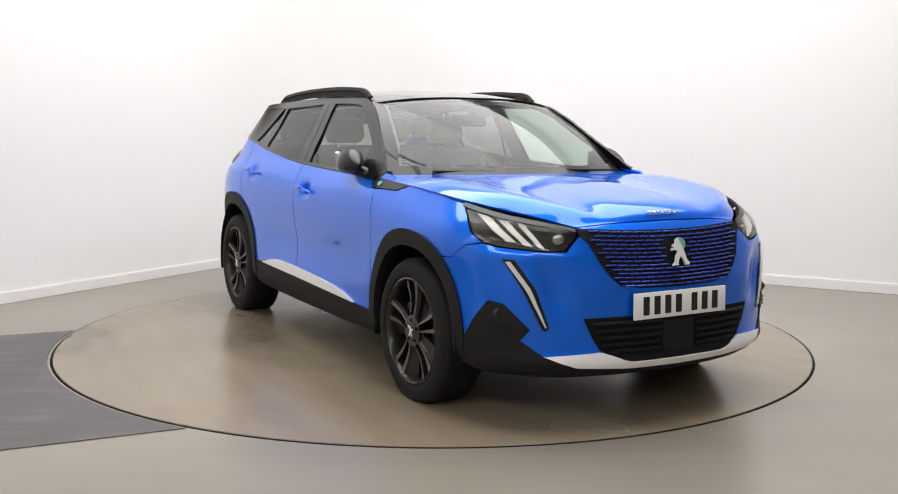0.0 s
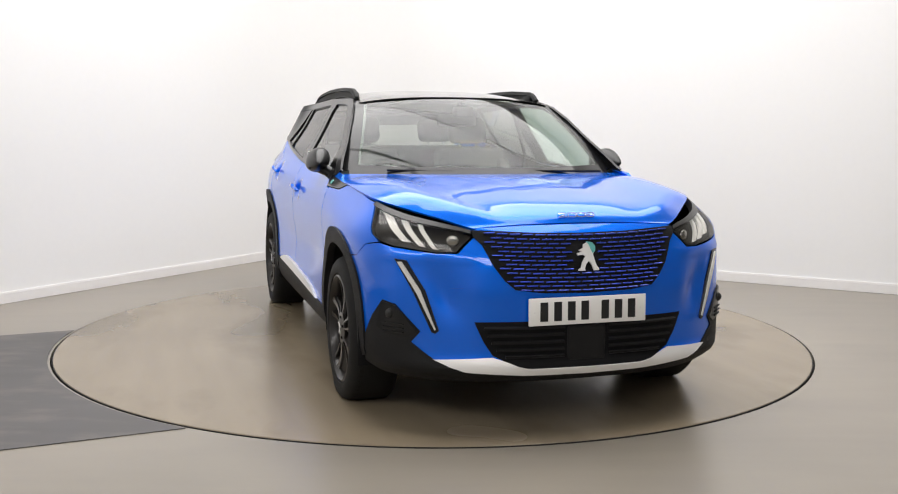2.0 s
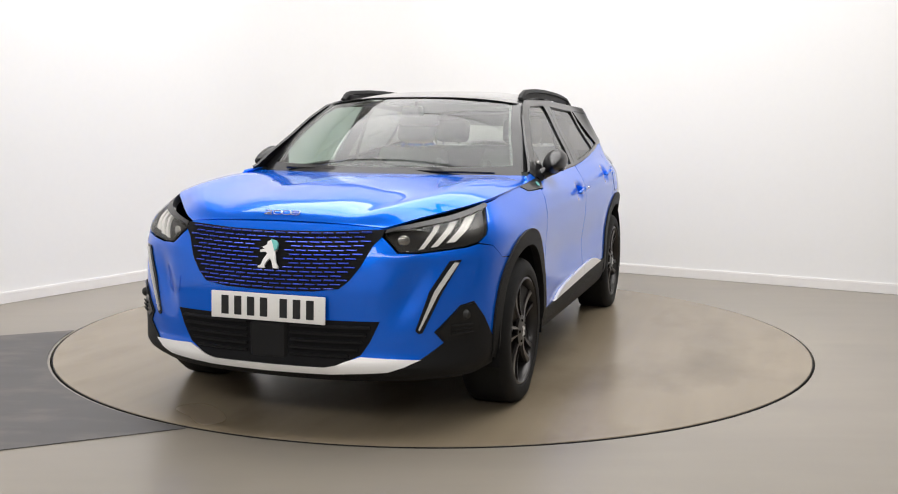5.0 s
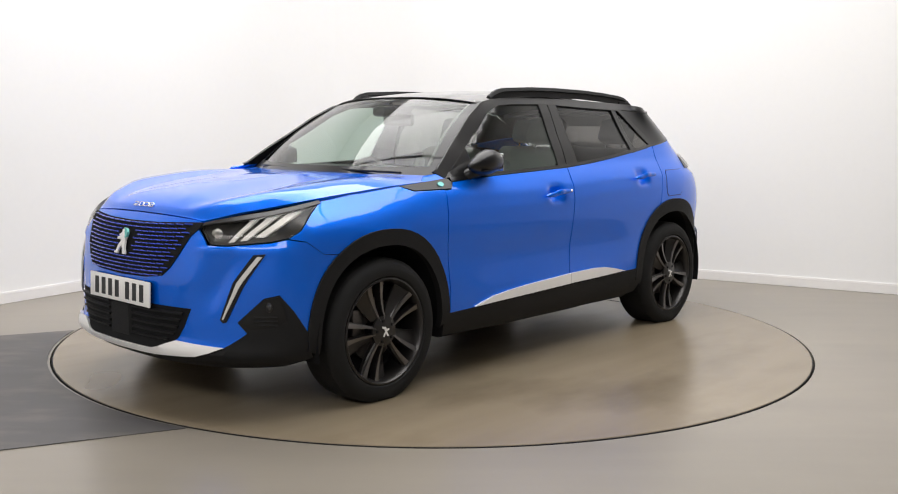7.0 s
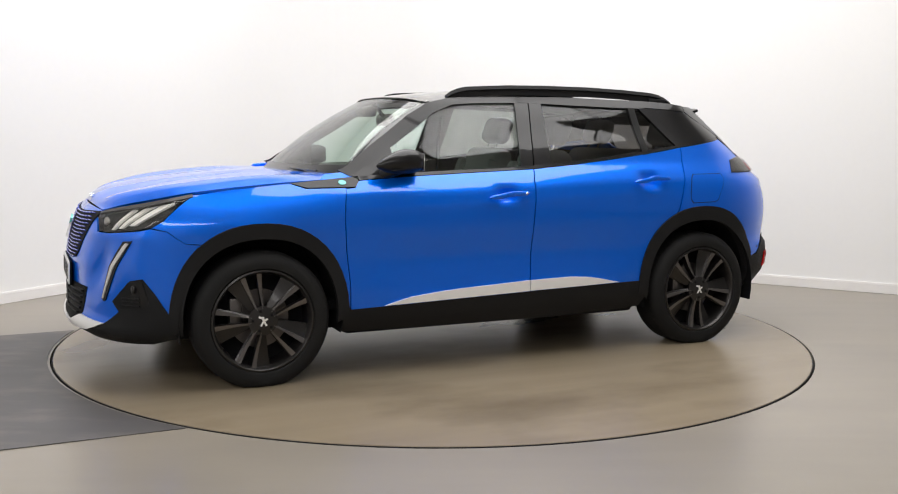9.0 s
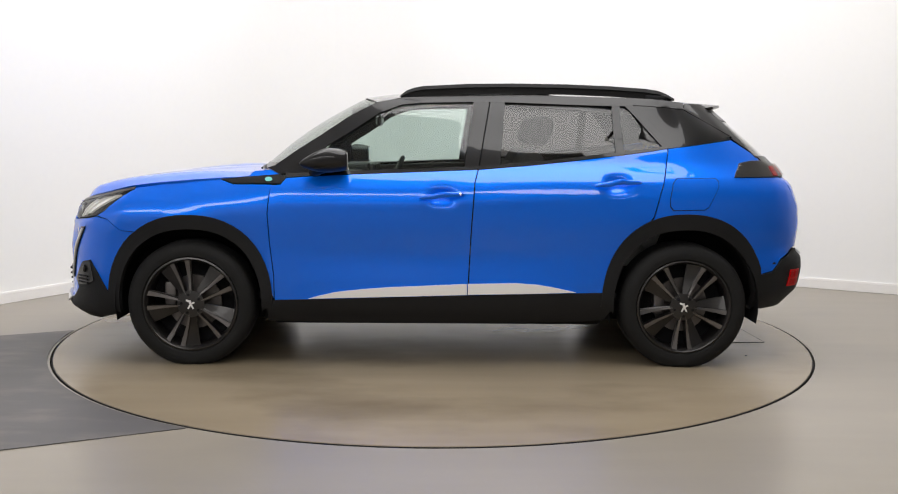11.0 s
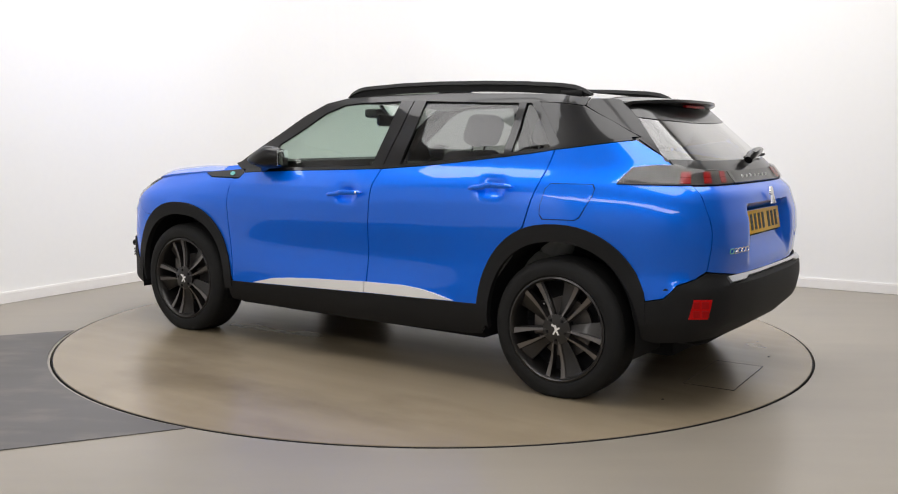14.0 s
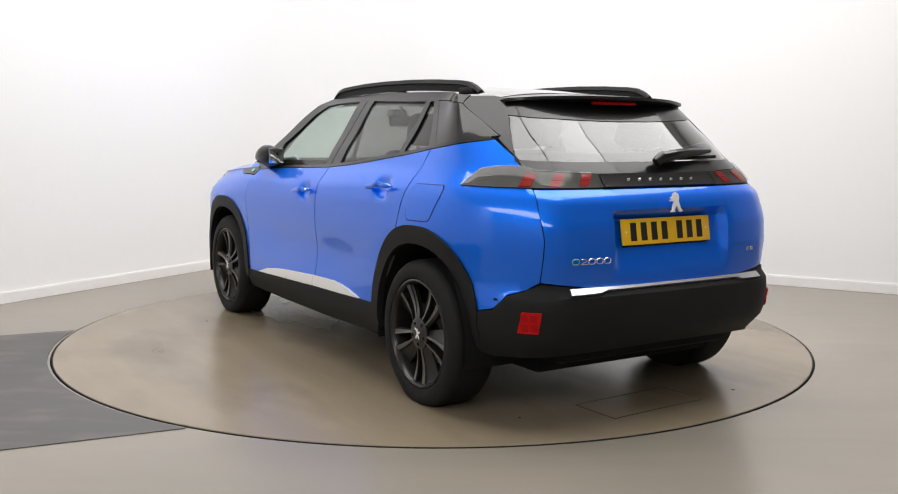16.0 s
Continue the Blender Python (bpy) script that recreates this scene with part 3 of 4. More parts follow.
    panel("rear_arch_cladding", arch(AXLE_R, 0.439, 0.496, 10, 158, 26) + [(-1.715, 0.44), (-1.70, 0.34), (-1.67, 0.31)] + arch(AXLE_R, 0.375, 0.415, 184, -4, 26) + [(-0.925, 0.30), (-0.86, 0.33)], CLADDING, side, 0.010, thick=0.035, lip=0.012, drop=0.010)
    # greenhouse
    panel("roof_pillar", [(0.90, 1.045), (0.864, 1.056), (0.732, 1.150), (0.601, 1.236), (0.472, 1.325), (0.343, 1.392), (0.216, 1.420), (0.0, 1.435), (-0.5, 1.44), (-1.0, 1.43), (-1.325, 1.405), (-1.318, 1.369), (-1.05, 1.389), (-1.03, 1.383), (-0.78, 1.387), (-0.35, 1.400), (-0.197, 1.401), (0.075, 1.394), (0.2, 1.384), (0.325, 1.336), (0.451, 1.25), (0.61, 1.151), (0.80, 1.032), (0.84, 1.012)], BLACK_GLOSS, side, 0.002, label="black roof edge and windscreen pillar")
    panel("window_trim", [(0.80, 0.994), (0.62, 1.006), (0.437, 1.015), (0.105, 1.029), (-0.209, 1.043), (-0.49, 1.067), (-0.72, 1.093), (-0.92, 1.118), (-1.216, 1.160), (-1.565, 1.207), (-1.555, 1.220), (-1.225, 1.176), (-0.92, 1.134), (-0.72, 1.109), (-0.49, 1.083), (-0.209, 1.059), (0.105, 1.045), (0.437, 1.031), (0.62, 1.024), (0.80, 1.014)], PIANO, side, 0.003, label="black weather strip under the side windows", lip=0.003)
    panel("mirror_base", [(0.835, 1.012), (0.60, 1.157), (0.585, 1.024)], PIANO, side, 0.003, label="black triangular mirror base panel")
    panel("door_pillar", [(-0.187, 1.403), (-0.272, 1.403), (-0.208, 1.052), (-0.134, 1.048)], PIANO, side, 0.002, label="black door pillar trim")
    panel("door_pillar", [(-0.279, 1.403), (-0.356, 1.403), (-0.322, 1.056), (-0.215, 1.052)], PIANO, side, 0.002, label="black door pillar trim")
    panel("pillar_backing", [(-0.20, 1.40), (-0.34, 1.40), (-0.30, 1.07), (-0.15, 1.06)], SHELL, side, -0.012, thick=0.004, lip=0, label="dark pillar backing")
    panel("window_divider", [(-0.935, 1.386), (-0.978, 1.385), (-0.982, 1.122), (-0.938, 1.117)], PIANO, side, 0.002)
    panel("window_divider", [(-1.005, 1.387), (-1.05, 1.389), (-1.255, 1.167), (-1.195, 1.16)], PIANO, side, 0.002)
    panel("side_window", [(0.615, 1.025), (0.615, 1.149), (0.451, 1.252), (0.325, 1.338), (0.2, 1.386), (0.075, 1.396), (-0.197, 1.403), (-0.14, 1.044), (0.437, 1.02)], GLASS_FRONT, side, -0.006, thick=0.0, lip=0)
    panel("side_window", [(-0.345, 1.403), (-0.60, 1.396), (-0.94, 1.387), (-0.945, 1.12), (-0.72, 1.097), (-0.315, 1.055)], GLASS_REAR, side, -0.006, thick=0.0, lip=0)
    panel("side_window", [(-0.975, 1.386), (-1.02, 1.386), (-1.215, 1.163), (-0.978, 1.126)], GLASS_REAR, side, -0.006, thick=0.0, lip=0)
    panel("quarter_trim", [(-1.055, 1.386), (-1.314, 1.366), (-1.45, 1.297), (-1.582, 1.224), (-1.24, 1.176)], PIANO, side, 0.001, label="gloss black panel behind the side windows")
    # tailgate side pillar
    panel("tailgate_pillar", [(-1.322, 1.366), (-1.33, 1.40), (-1.42, 1.40), ("r", 0.53, 1.395), ("r", 0.55, 1.31), ("r", 0.60, 1.20), ("r", 0.635, 1.115), (-1.74, 1.108), (-1.70, 1.139), (-1.588, 1.212), (-1.592, 1.222), (-1.455, 1.294)], BLACK_GLOSS, side, 0.002, label="gloss black tailgate pillar")


for side in (1, -1):
    flank(side)


# ---- bonnet, windscreen, roof ----
BONNET = [((2.018, 0.868), (1.985, 0.445, 0.850)), ((1.99, 0.902), (1.92, 0.52, 0.866)), ((1.91, 0.934), (1.78, 0.635, 0.897)), ((1.78, 0.958), (1.62, 0.752, 0.934)), ((1.58, 0.985), (1.44, 0.785, 0.956)), ((1.35, 1.006), (1.2, 0.797, 0.978)), ((1.15, 1.020), (1.0, 0.80, 0.997)), ((1.03, 1.026), (0.84, 0.765, 1.022))]


def rows_at(rows, v):
    k = min(len(rows) - 2, int(v))
    t = v - k

    def val(i):
        i = min(max(i, 0), len(rows) - 1)
        return np.array([*rows[i][0], *rows[i][1]])

    p0, p1, p2, p3 = val(k - 1), val(k), val(k + 1), val(k + 2)
    return 0.5 * (2 * p1 + (p2 - p0) * t + (2 * p0 - 5 * p1 + 4 * p2 - p3) * t * t + (3 * p1 - p0 - 3 * p2 + p3) * t ** 3)


def bonnet(u, v, off=0.0):
    xc, zc, xe, ye, ze = rows_at(BONNET, v)
    a = abs(u)
    x, y = xc + (xe - xc) * a ** 2.2, ye * u
    z = zc + (ze - zc) * a ** 2.6
    mid = 0.30 - 0.03 * v
    z += 0.008 * (1 - smooth01(mid - 0.03, mid + 0.06, abs(y))) * smooth01(0.6, 2.2, v) * smooth01(7.2, 5.0, v)
    z += 0.034 * smooth01(0.2, 1.6, v) * math.exp(-(((a - 0.82) / 0.16) ** 2)) * smooth01(7, 4.5, v)
    return Vector((x, y, z + off))


def on(fn):
    """Point and normal of a surface given as a function of two numbers."""
    def f(a, b):
        e = 0.004
        n = (fn(a + e, b) - fn(a - e, b)).cross(fn(a, b + e) - fn(a, b - e)).normalized()
        return fn(a, b), n if n.z > 0 else -n
    return f


HOOD = part("bonnet", patch([(-1, 0.03), (1, 0.03), (1, 7), (-1, 7)], on(bonnet), 0.09, 0.014, 0.012, 0.005), PAINT, CAR)


def screen(u, v):
    """The windscreen: u across, v from the cowl up to the roof."""
    w = 0.705 + (0.545 - 0.705) * v
    x = 1.03 + (0.435 - 1.03) * v - (0.20 - 0.08 * v) * abs(u) ** 2.4 + 0.03 * math.sin(math.pi * v)
    z = 1.028 + (1.432 - 1.028) * v + (0.012 - 0.034 * v) * abs(u) ** 2.4 + 0.014 * math.sin(math.pi * v)
    return Vector((x, w * u, z))


part("windscreen", patch([(-1, 0.0), (1, 0.0), (1, 1), (-1, 1)], on(screen), 0.08, 0.0, 0), GLASS_SCREEN, CAR)
for side in (1, -1):
    part("screen_edge", patch([(side * 0.955, 0.0), (side * 1.09, 0.0), (side * 1.07, 1), (side * 0.955, 1)], on(screen), 0.08, 0.006, 0), PIANO, CAR, "black windscreen border")
part("screen_edge", patch([(-1, 0.985), (1, 0.985), (1, 1.0), (-1, 1.0)], on(screen), 0.08, 0.006, 0), PIANO, CAR, "black windscreen border")
part("cowl", patch([(-1.02, -0.06), (1.02, -0.06), (1.02, 0.06), (-1.02, 0.06)], on(lambda u, v: screen(u, v) + Vector((0, 0, 0.004))), 0.08, 0.02, 0.01), PIANO, CAR, "black scuttle panel under the windscreen")


def roof(u, v):
    """The roof skin: v metres back from the screen's top."""
    t = min(1.0, max(0.0, v / 1.9))
    x = 0.44 - v - 0.10 * abs(u) ** 2.4 * (1 - t)
    w = 0.56 - 0.03 * t
    zc = 1.433 + 0.059 * math.sin(math.pi * max(0.0, min(1, v / 1.5))) ** 0.9 if v < 0.75 else 1.492 - 0.074 * ((v - 0.75) / 1.1) ** 1.6
    edge = 0.034 + 0.016 * t
    return Vector((x, w * u, zc - edge * abs(u) ** 3))


part("roof_panel", patch([(-1.01, 0), (1.01, 0), (1.01, 1.76), (-1.01, 1.76)], on(roof), 0.09, 0.003, 0.003, 0.001), ROOF_PAINT, CAR, "gloss black roof")


def tyre_and_wheel(x, side, phase):
    hub = new("wheel")
    hub.parent = CAR
    hub.matrix_basis = Matrix.Translation((x, side * HUB_Y, HUB_Z)) @ (Matrix.Rotation(math.pi, 4, "Z") if side < 0 else Matrix.Identity(4))
    tagged(hub, "dark ten-spoke alloy wheel with black tyre")
    R, r = 0.337, 0.245
    prof = [(r, -0.005), (r + 0.012, 0.010), (r + 0.035, 0.014), (R - 0.030, 0.008), (R - 0.012, -0.006), (R - 0.002, -0.025), (R, -0.06), (R, -0.15), (R - 0.002, -0.185), (R - 0.015, -0.205), (r + 0.03, -0.215), (r, -0.20)]
    bm = lathe(prof, 96)
    ground = DISC + 0.001 - HUB_Z
    for v in bm.verts:
        # the tyre is pressed flat where it stands, and bulges a little there
        if v.co.z < ground:
            v.co.z = ground
        v.co.y += 0.008 * smooth01(-0.26, -0.32, v.co.z) * (1 if v.co.y > -0.1 else -1)
    part("tyre", bm, RUBBER, hub)
    for k in range(60):
        if -math.sin(k * math.tau / 60) * R < ground + 0.012 and math.sin(k * math.tau / 60) * R < ground + 0.012:
            continue
        tread = box(0, 0, 0, 0.004, 0.026, 0.020, 0, Matrix.Rotation(-k * math.tau / 60, 4, "Y") @ Matrix.Translation((R - 0.0030, -0.040, 0)))
        part("tread_block", tread, RUBBER, hub)
    rim = lathe([(r + 0.002, -0.006), (r + 0.004, 0.006), (r - 0.004, 0.009), (r - 0.012, 0.0), (r - 0.018, -0.03), (r - 0.022, -0.19), (r, -0.195)], 64)
    part("rim", rim, ALLOY, hub)
    disc = lathe([(0.05, -0.085), (0.145, -0.085), (0.145, -0.105), (0.05, -0.105)], 40)
    part("brake_disc", disc, DISC_STEEL, hub)
    # Dark disc added behind the brake, standing for the shade inside the rim.
    part("rim_shade_disc", lathe([(0.0005, -0.125), (r - 0.02, -0.125), (r - 0.02, -0.13), (0.0005, -0.13)], 32), SHELL, hub)
    cal = box(0.12, -0.085, 0.03, 0.06, 0.06, 0.16, 0.012)
    part("brake_caliper", cal, DISC_STEEL, hub)
    # five pairs of blades, each pair parted by a narrow slot with machined flanks
    def bar(rot, rows):
        bm = bmesh.new()
        loops = [[bm.verts.new(rot @ Vector((rr, y, z))) for y, z in sec] for rr, sec in rows]
        n = len(loops[0])
        for i in range(len(loops) - 1):
            for j in range(n):
                bm.faces.new((loops[i][j], loops[i][(j + 1) % n], loops[i + 1][(j + 1) % n], loops[i + 1][j]))
        bm.faces.new(loops[0])
        bm.faces.new(loops[-1][::-1])
        bmesh.ops.recalc_face_normals(bm, faces=bm.faces)
        return bm

    for k in range(5):
        rot = Matrix.Rotation(-(k * math.tau / 5 + phase), 4, "Y")
        for d in (-1, 1):
            rows, cuts, wings = [], [], []
            for t in (0.0, 0.2, 0.4, 0.6, 0.8, 1.0):
                rr = 0.056 + (r - 0.008 - 0.056) * t
                a, e = 0.012 + 0.017 * t, 0.024 + 0.036 * t
                y = -0.004 - 0.012 * math.sin(math.pi * t)
                rows.append((rr, [(y, a * d), (y - 0.004, (a + e) / 2 * d), (y - 0.014, e * d), (y - 0.036, e * d * 0.95), (y - 0.04, a * d)]))
                w = 0.007 + 0.019 * t ** 1.2
                cuts.append((rr, [(y + 0.0015, a * d), (y - 0.001, (a + w) * d), (y - 0.006, (a + w) * d), (y - 0.006, a * d)]))
                f = e + 0.020 + 0.062 * t
                wings.append((rr, [(y - 0.012, e * d * 0.97), (y - 0.030, f * d), (y - 0.040, f * d), (y - 0.034, e * d * 0.97)]))
            part("spoke", bar(rot, rows), ALLOY, hub, "dark blade-shaped spoke")
            part("spoke_face", bar(rot, cuts), ALLOY_CUT, hub, "machined face of the spoke")
            if d < 0:
                part("spoke_wing", bar(rot, wings), ALLOY, hub, "dark sunken wing of the spoke")
    part("hub_cap", lathe([(0.0005, -0.02), (0.07, -0.02), (0.072, -0.006), (0.045, -0.001), (0.032, 0.001), (0.0005, 0.002)], 40), ALLOY, hub)
    bm = bmesh.new()
    for dx, dz, sx, sz, an in ((0.0, 0.004, 0.010, 0.026, 0.3), (0.008, 0.013, 0.022, 0.008, -0.4), (-0.009, 0.004, 0.018, 0.007, 0.5), (0.006, -0.012, 0.007, 0.018, -0.5), (-0.008, -0.012, 0.007, 0.018, 0.5)):
        box(0, 0, 0, sx, 0.003, sz, 0.001, Matrix.Translation((dx, 0.0035, dz)) @ Matrix.Rotation(an, 4, "Y"), bm, 1)
    bmesh.ops.scale(bm, vec=(1.25, 1.0, 1.25), verts=bm.verts)
    part("cap_emblem", bm, SILVER, hub, "small silver emblem shape")
    for k in range(5):
        a = k * math.tau / 5 + phase
        part("wheel_nut", box(0.050 * math.cos(a), -0.001, 0.050 * math.sin(a), 0.013, 0.008, 0.013, 0.003), SHELL, hub)


for x, side, phase in ((AXLE_F, 1, 0.07), (AXLE_F, -1, 0.28), (AXLE_R, 1, 0.942), (AXLE_R, -1, 0.31)):
    tyre_and_wheel(x, side, phase)


# ---- dark structure behind the panels ----
def structure():
    for side in (1, -1):
        lower = [("f", 0.0, 0.30), ("f", 0.5, 0.30), (1.80, 0.32)] + arch(AXLE_F, 0.40, 0.43, 0, 180, 16) + [(0.85, 0.27), (-0.85, 0.27)] + arch(AXLE_R, 0.40, 0.44, 0, 180, 16) + [(-1.75, 0.33), ("r", 0.56, 0.33), ("r", 0.46, 0.34)]
        upper = [("r", 0.46, 0.98), ("r", 0.55, 0.98), (-1.70, 1.09), (-1.2, 1.14), (-0.7, 1.07), (0.0, 1.02), (0.7, 0.98), (0.9, 0.96), (1.4, 0.93), (1.58, 0.90), (1.72, 0.74), ("f", 0.6, 0.72), ("f", 0.47, 0.74), ("f", 0.42, 0.80), ("f", 0.0, 0.80)]
        panel("inner_shell", lower + upper, SHELL, side, -0.015, label="dark inner body shell", step=0.07, thick=0.004, lip=0)
        for x in (AXLE_F, AXLE_R):
            bm = bmesh.new()
            rows = []
            for k in range(25):
                a = radians(-12 + 204 * k / 24)
                rows.append([bm.verts.new((x + 0.397 * math.cos(a), side * y, HUB_Z + 0.424 * math.sin(a))) for y in (0.862, 0.56, 0.555)])
            for k in range(24):
                for j in range(2):
                    bm.faces.new((rows[k][j], rows[k + 1][j], rows[k + 1][j + 1], rows[k][j + 1]))
            bm.faces.new([r[2] for r in rows])
            bmesh.ops.recalc_face_normals(bm, faces=bm.faces)
            part("wheel_arch_liner", bm, SHELL, CAR, "black wheel arch liner")
    part("underbody", box(0, 0, 0.235, 3.5, 1.05, 0.09, 0.03), SHELL, CAR, "dark flat underbody tray")
    part("underbody_skirt", box(0, 0, 0.25, 1.75, 1.6, 0.07, 0.02), SHELL, CAR, "dark flat underbody tray")
    part("engine_bay", box(1.45, 0, 0.55, 0.9, 1.05, 0.62, 0.08), SHELL, CAR, "dark engine bay block")
    part("boot_floor", box(-1.45, 0, 0.50, 0.9, 1.05, 0.5, 0.06), SHELL, CAR, "dark boot tub")


structure()


# ---- nose ----
def nose():
    bumper = [("f", 0.0, 0.864), ("f", 0.25, 0.860), ("f", 0.43, 0.850), ("f", 0.452, 0.840), ("f", 0.452, 0.815), ("f", 0.52, 0.752), ("f", 0.60, 0.750), (1.855, 0.768), (1.805, 0.781), (1.736, 0.769), (1.659, 0.7125)] + arch(AXLE_F, 0.43, 0.474, 51, 4, 8) + [(1.76, 0.345), ("f", 0.72, 0.32), ("f", 0.617, 0.30), ("f", 0.3, 0.28), ("f", 0.0, 0.275)]
    centre_panel("front_bumper", bumper, PAINT, 0.0, step=0.022)
    # radiator grille with broken bars
    edge = [("f", 0.0, 0.828), ("f", 0.2, 0.831), ("f", 0.35, 0.838), ("f", 0.455, 0.842), ("f", 0.455, 0.818), ("f", 0.425, 0.785), ("f", 0.385, 0.70), ("f", 0.345, 0.645), ("f", 0.305, 0.610), ("f", 0.2, 0.596), ("f", 0.0, 0.591)]
    grille = centre_panel("grille", edge, SHELL, 0.004, label="black radiator grille with blue dashes", lip=0.006)
    bar = box(0, 0, 0, 0.044, 0.008, 0.0058, 0.0016, None, None, 1)
    ob = mesh_object("grille_bar", bar, GRILLE_BAR, grille)
    data = ob.data
    bpy.data.objects.remove(ob)
    for i in range(14):
        t = (i + 0.45) / 14
        for j in range(-9, 10):
            s = (j + (0.5 if i % 2 else 0)) * 0.053
            za = 0.596 + (0.828 - 0.596) * t + 0.014 * (abs(s) / 0.45) ** 2
            lim = float(np.interp(za, [0.60, 0.645, 0.70, 0.785, 0.83], [0.29, 0.34, 0.385, 0.425, 0.44]))
            if abs(s) > lim - 0.02 or (abs(s) < 0.055 and 0.68 < za < 0.80):
                continue
            p, n = body(s, za, 0.006), body_normal(s, za)
            xa = (body(s + 0.01, za) - body(s - 0.01, za)).normalized()
            o = new("grille_bar", data)
            o.parent = grille
            zz = xa.cross(n).normalized()
            o.matrix_basis = Matrix.Translation(p) @ Matrix((xa, -n, -zz)).transposed().to_4x4()
    emblem(Vector((2.110, 0.0, 0.738)), Matrix.Rotation(math.pi / 2, 3, "Z") @ Matrix.Rotation(radians(-16), 3, "X"), 0.118, True, 0.10)
    # lower grille
    low = centre_panel("lower_grille", [("f", 0.0, 0.482), ("f", 0.465, 0.480), ("f", 0.43, 0.40), ("f", 0.393, 0.343), ("f", 0.30, 0.296), ("f", 0.25, 0.284), ("f", 0.0, 0.282)], SHELL, 0.003, label="black slatted lower air intake", lip=0.003, step=0.02)
    for z, y0 in ((0.455, 0.445), (0.425, 0.43), (0.395, 0.415), (0.365, 0.395), (0.335, 0.36)):
        for side in (1, -1):
            bm = bmesh.new()
            rings = []
            for k in range(9):
                s = side * (0.10 + (y0 - 0.11) * k / 8)
                p, n = body(s, z, 0.004), body_normal(s, z)
                rings.append([bm.verts.new(p + n * a + Vector((0, 0, b))) for a, b in ((0, -0.006), (0.012, -0.004), (0.013, 0.003), (0, 0.008))])
            for i in range(8):
                for j in range(4):
                    bm.faces.new((rings[i][j], rings[i][(j + 1) % 4], rings[i + 1][(j + 1) % 4], rings[i + 1][j]))
            bm.faces.new(rings[0])
            bm.faces.new(rings[-1][::-1])
            bmesh.ops.recalc_face_normals(bm, faces=bm.faces)
            part("slat", bm, CLADDING, low)
    part("radar_cover", box(2.125, 0, 0.385, 0.03, 0.17, 0.15, 0.010, None, None, 1), CLADDING, low, "flat black sensor cover")
    centre_panel("bumper_lower", [("f", 0.0, 0.293), ("f", 0.26, 0.293), ("f", 0.40, 0.330), ("f", 0.612, 0.322), ("f", 0.695, 0.388), ("f", 0.662, 0.434), (1.895, 0.538), (1.845, 0.550), (1.795, 0.48), (1.725, 0.364), (1.70, 0.27), (1.80, 0.238), ("f", 0.6, 0.228), ("f", 0.0, 0.228)], CLADDING, 0.005, label="black grained lower bumper", step=0.022, lip=0.006)
    centre_panel("skid_plate", [("f", 0.0, 0.290), ("f", 0.25, 0.291), ("f", 0.30, 0.300), ("f", 0.395, 0.335), ("f", 0.617, 0.322), ("f", 0.56, 0.298), ("f", 0.50, 0.284), ("f", 0.27, 0.272), ("f", 0.0, 0.269)], SILVER, 0.014, label="satin silver skid plate", step=0.022, lip=0.005, thick=0.015)
    for side in (1, -1):
        lamp = [("f", 0.462, 0.840), ("f", 0.466, 0.816), ("f", 0.527, 0.759), ("f", 0.60, 0.757), (1.855, 0.775), (1.808, 0.788), (1.755, 0.815), (1.605, 0.934), (1.70, 0.913), (1.80, 0.890), (1.90, 0.868), ("f", 0.50, 0.850)]
        hl = panel("headlamp", lamp, LAMP_INSIDE, side, -0.024, label="smoked headlamp with three slanted light bars", step=0.03, thick=0.004, lip=0.004, drop=-0.022)
        for (y0, z0), (y1, z1), w in (((0.708, 0.795), (0.738, 0.905), 0.030), ((0.652, 0.778), (0.690, 0.898), 0.025), ((0.606, 0.770), (0.640, 0.874), 0.020)):
            quad = [("f", y0 - w / 2, z0), ("f", y0 + w / 2, z0 + 0.003), ("f", y1 + w * 0.45, z1), ("f", y1 - w * 0.45, z1 - 0.005)]
            panel("light_bar", quad, LAMP_LED, side, -0.013, hl, "white slanted light bar", 0.03, 0.012, 0.002, 0.002)
        q = body(side * s_of(("f", 0.535, 0.812))[0], 0.805, -0.016)
        bm = bmesh.new()
        bmesh.ops.create_uvsphere(bm, u_segments=20, v_segments=12, radius=0.026)
        bmesh.ops.scale(bm, vec=(0.35, 1, 0.9), verts=bm.verts)
        bmesh.ops.rotate(bm, matrix=Matrix.Rotation(side * 0.5, 3, "Z"), verts=bm.verts)
        bmesh.ops.translate(bm, vec=q, verts=bm.verts)
        part("projector_lens", bm, LAMP_CHROME, hl, "round projector lens")
        panel("lamp_cover", lamp, SMOKE, side, 0.003, hl, "smoked lamp cover", 0.03, 0.0, 0)
        brow = [("f", 0.462, 0.842), ("f", 0.50, 0.852), (1.90, 0.870), (1.80, 0.892), (1.70, 0.915), (1.605, 0.936)]
        panel("lamp_brow", brow + [(v[0], v[1] - 0.013) if len(v) == 2 else (v[0], v[1], v[2] - 0.013) for v in reversed(brow)], LAMP_INSIDE, side, 0.004, hl, "thin grey upper edge of the lamp", 0.04, 0.012, 0.003, 0.003)
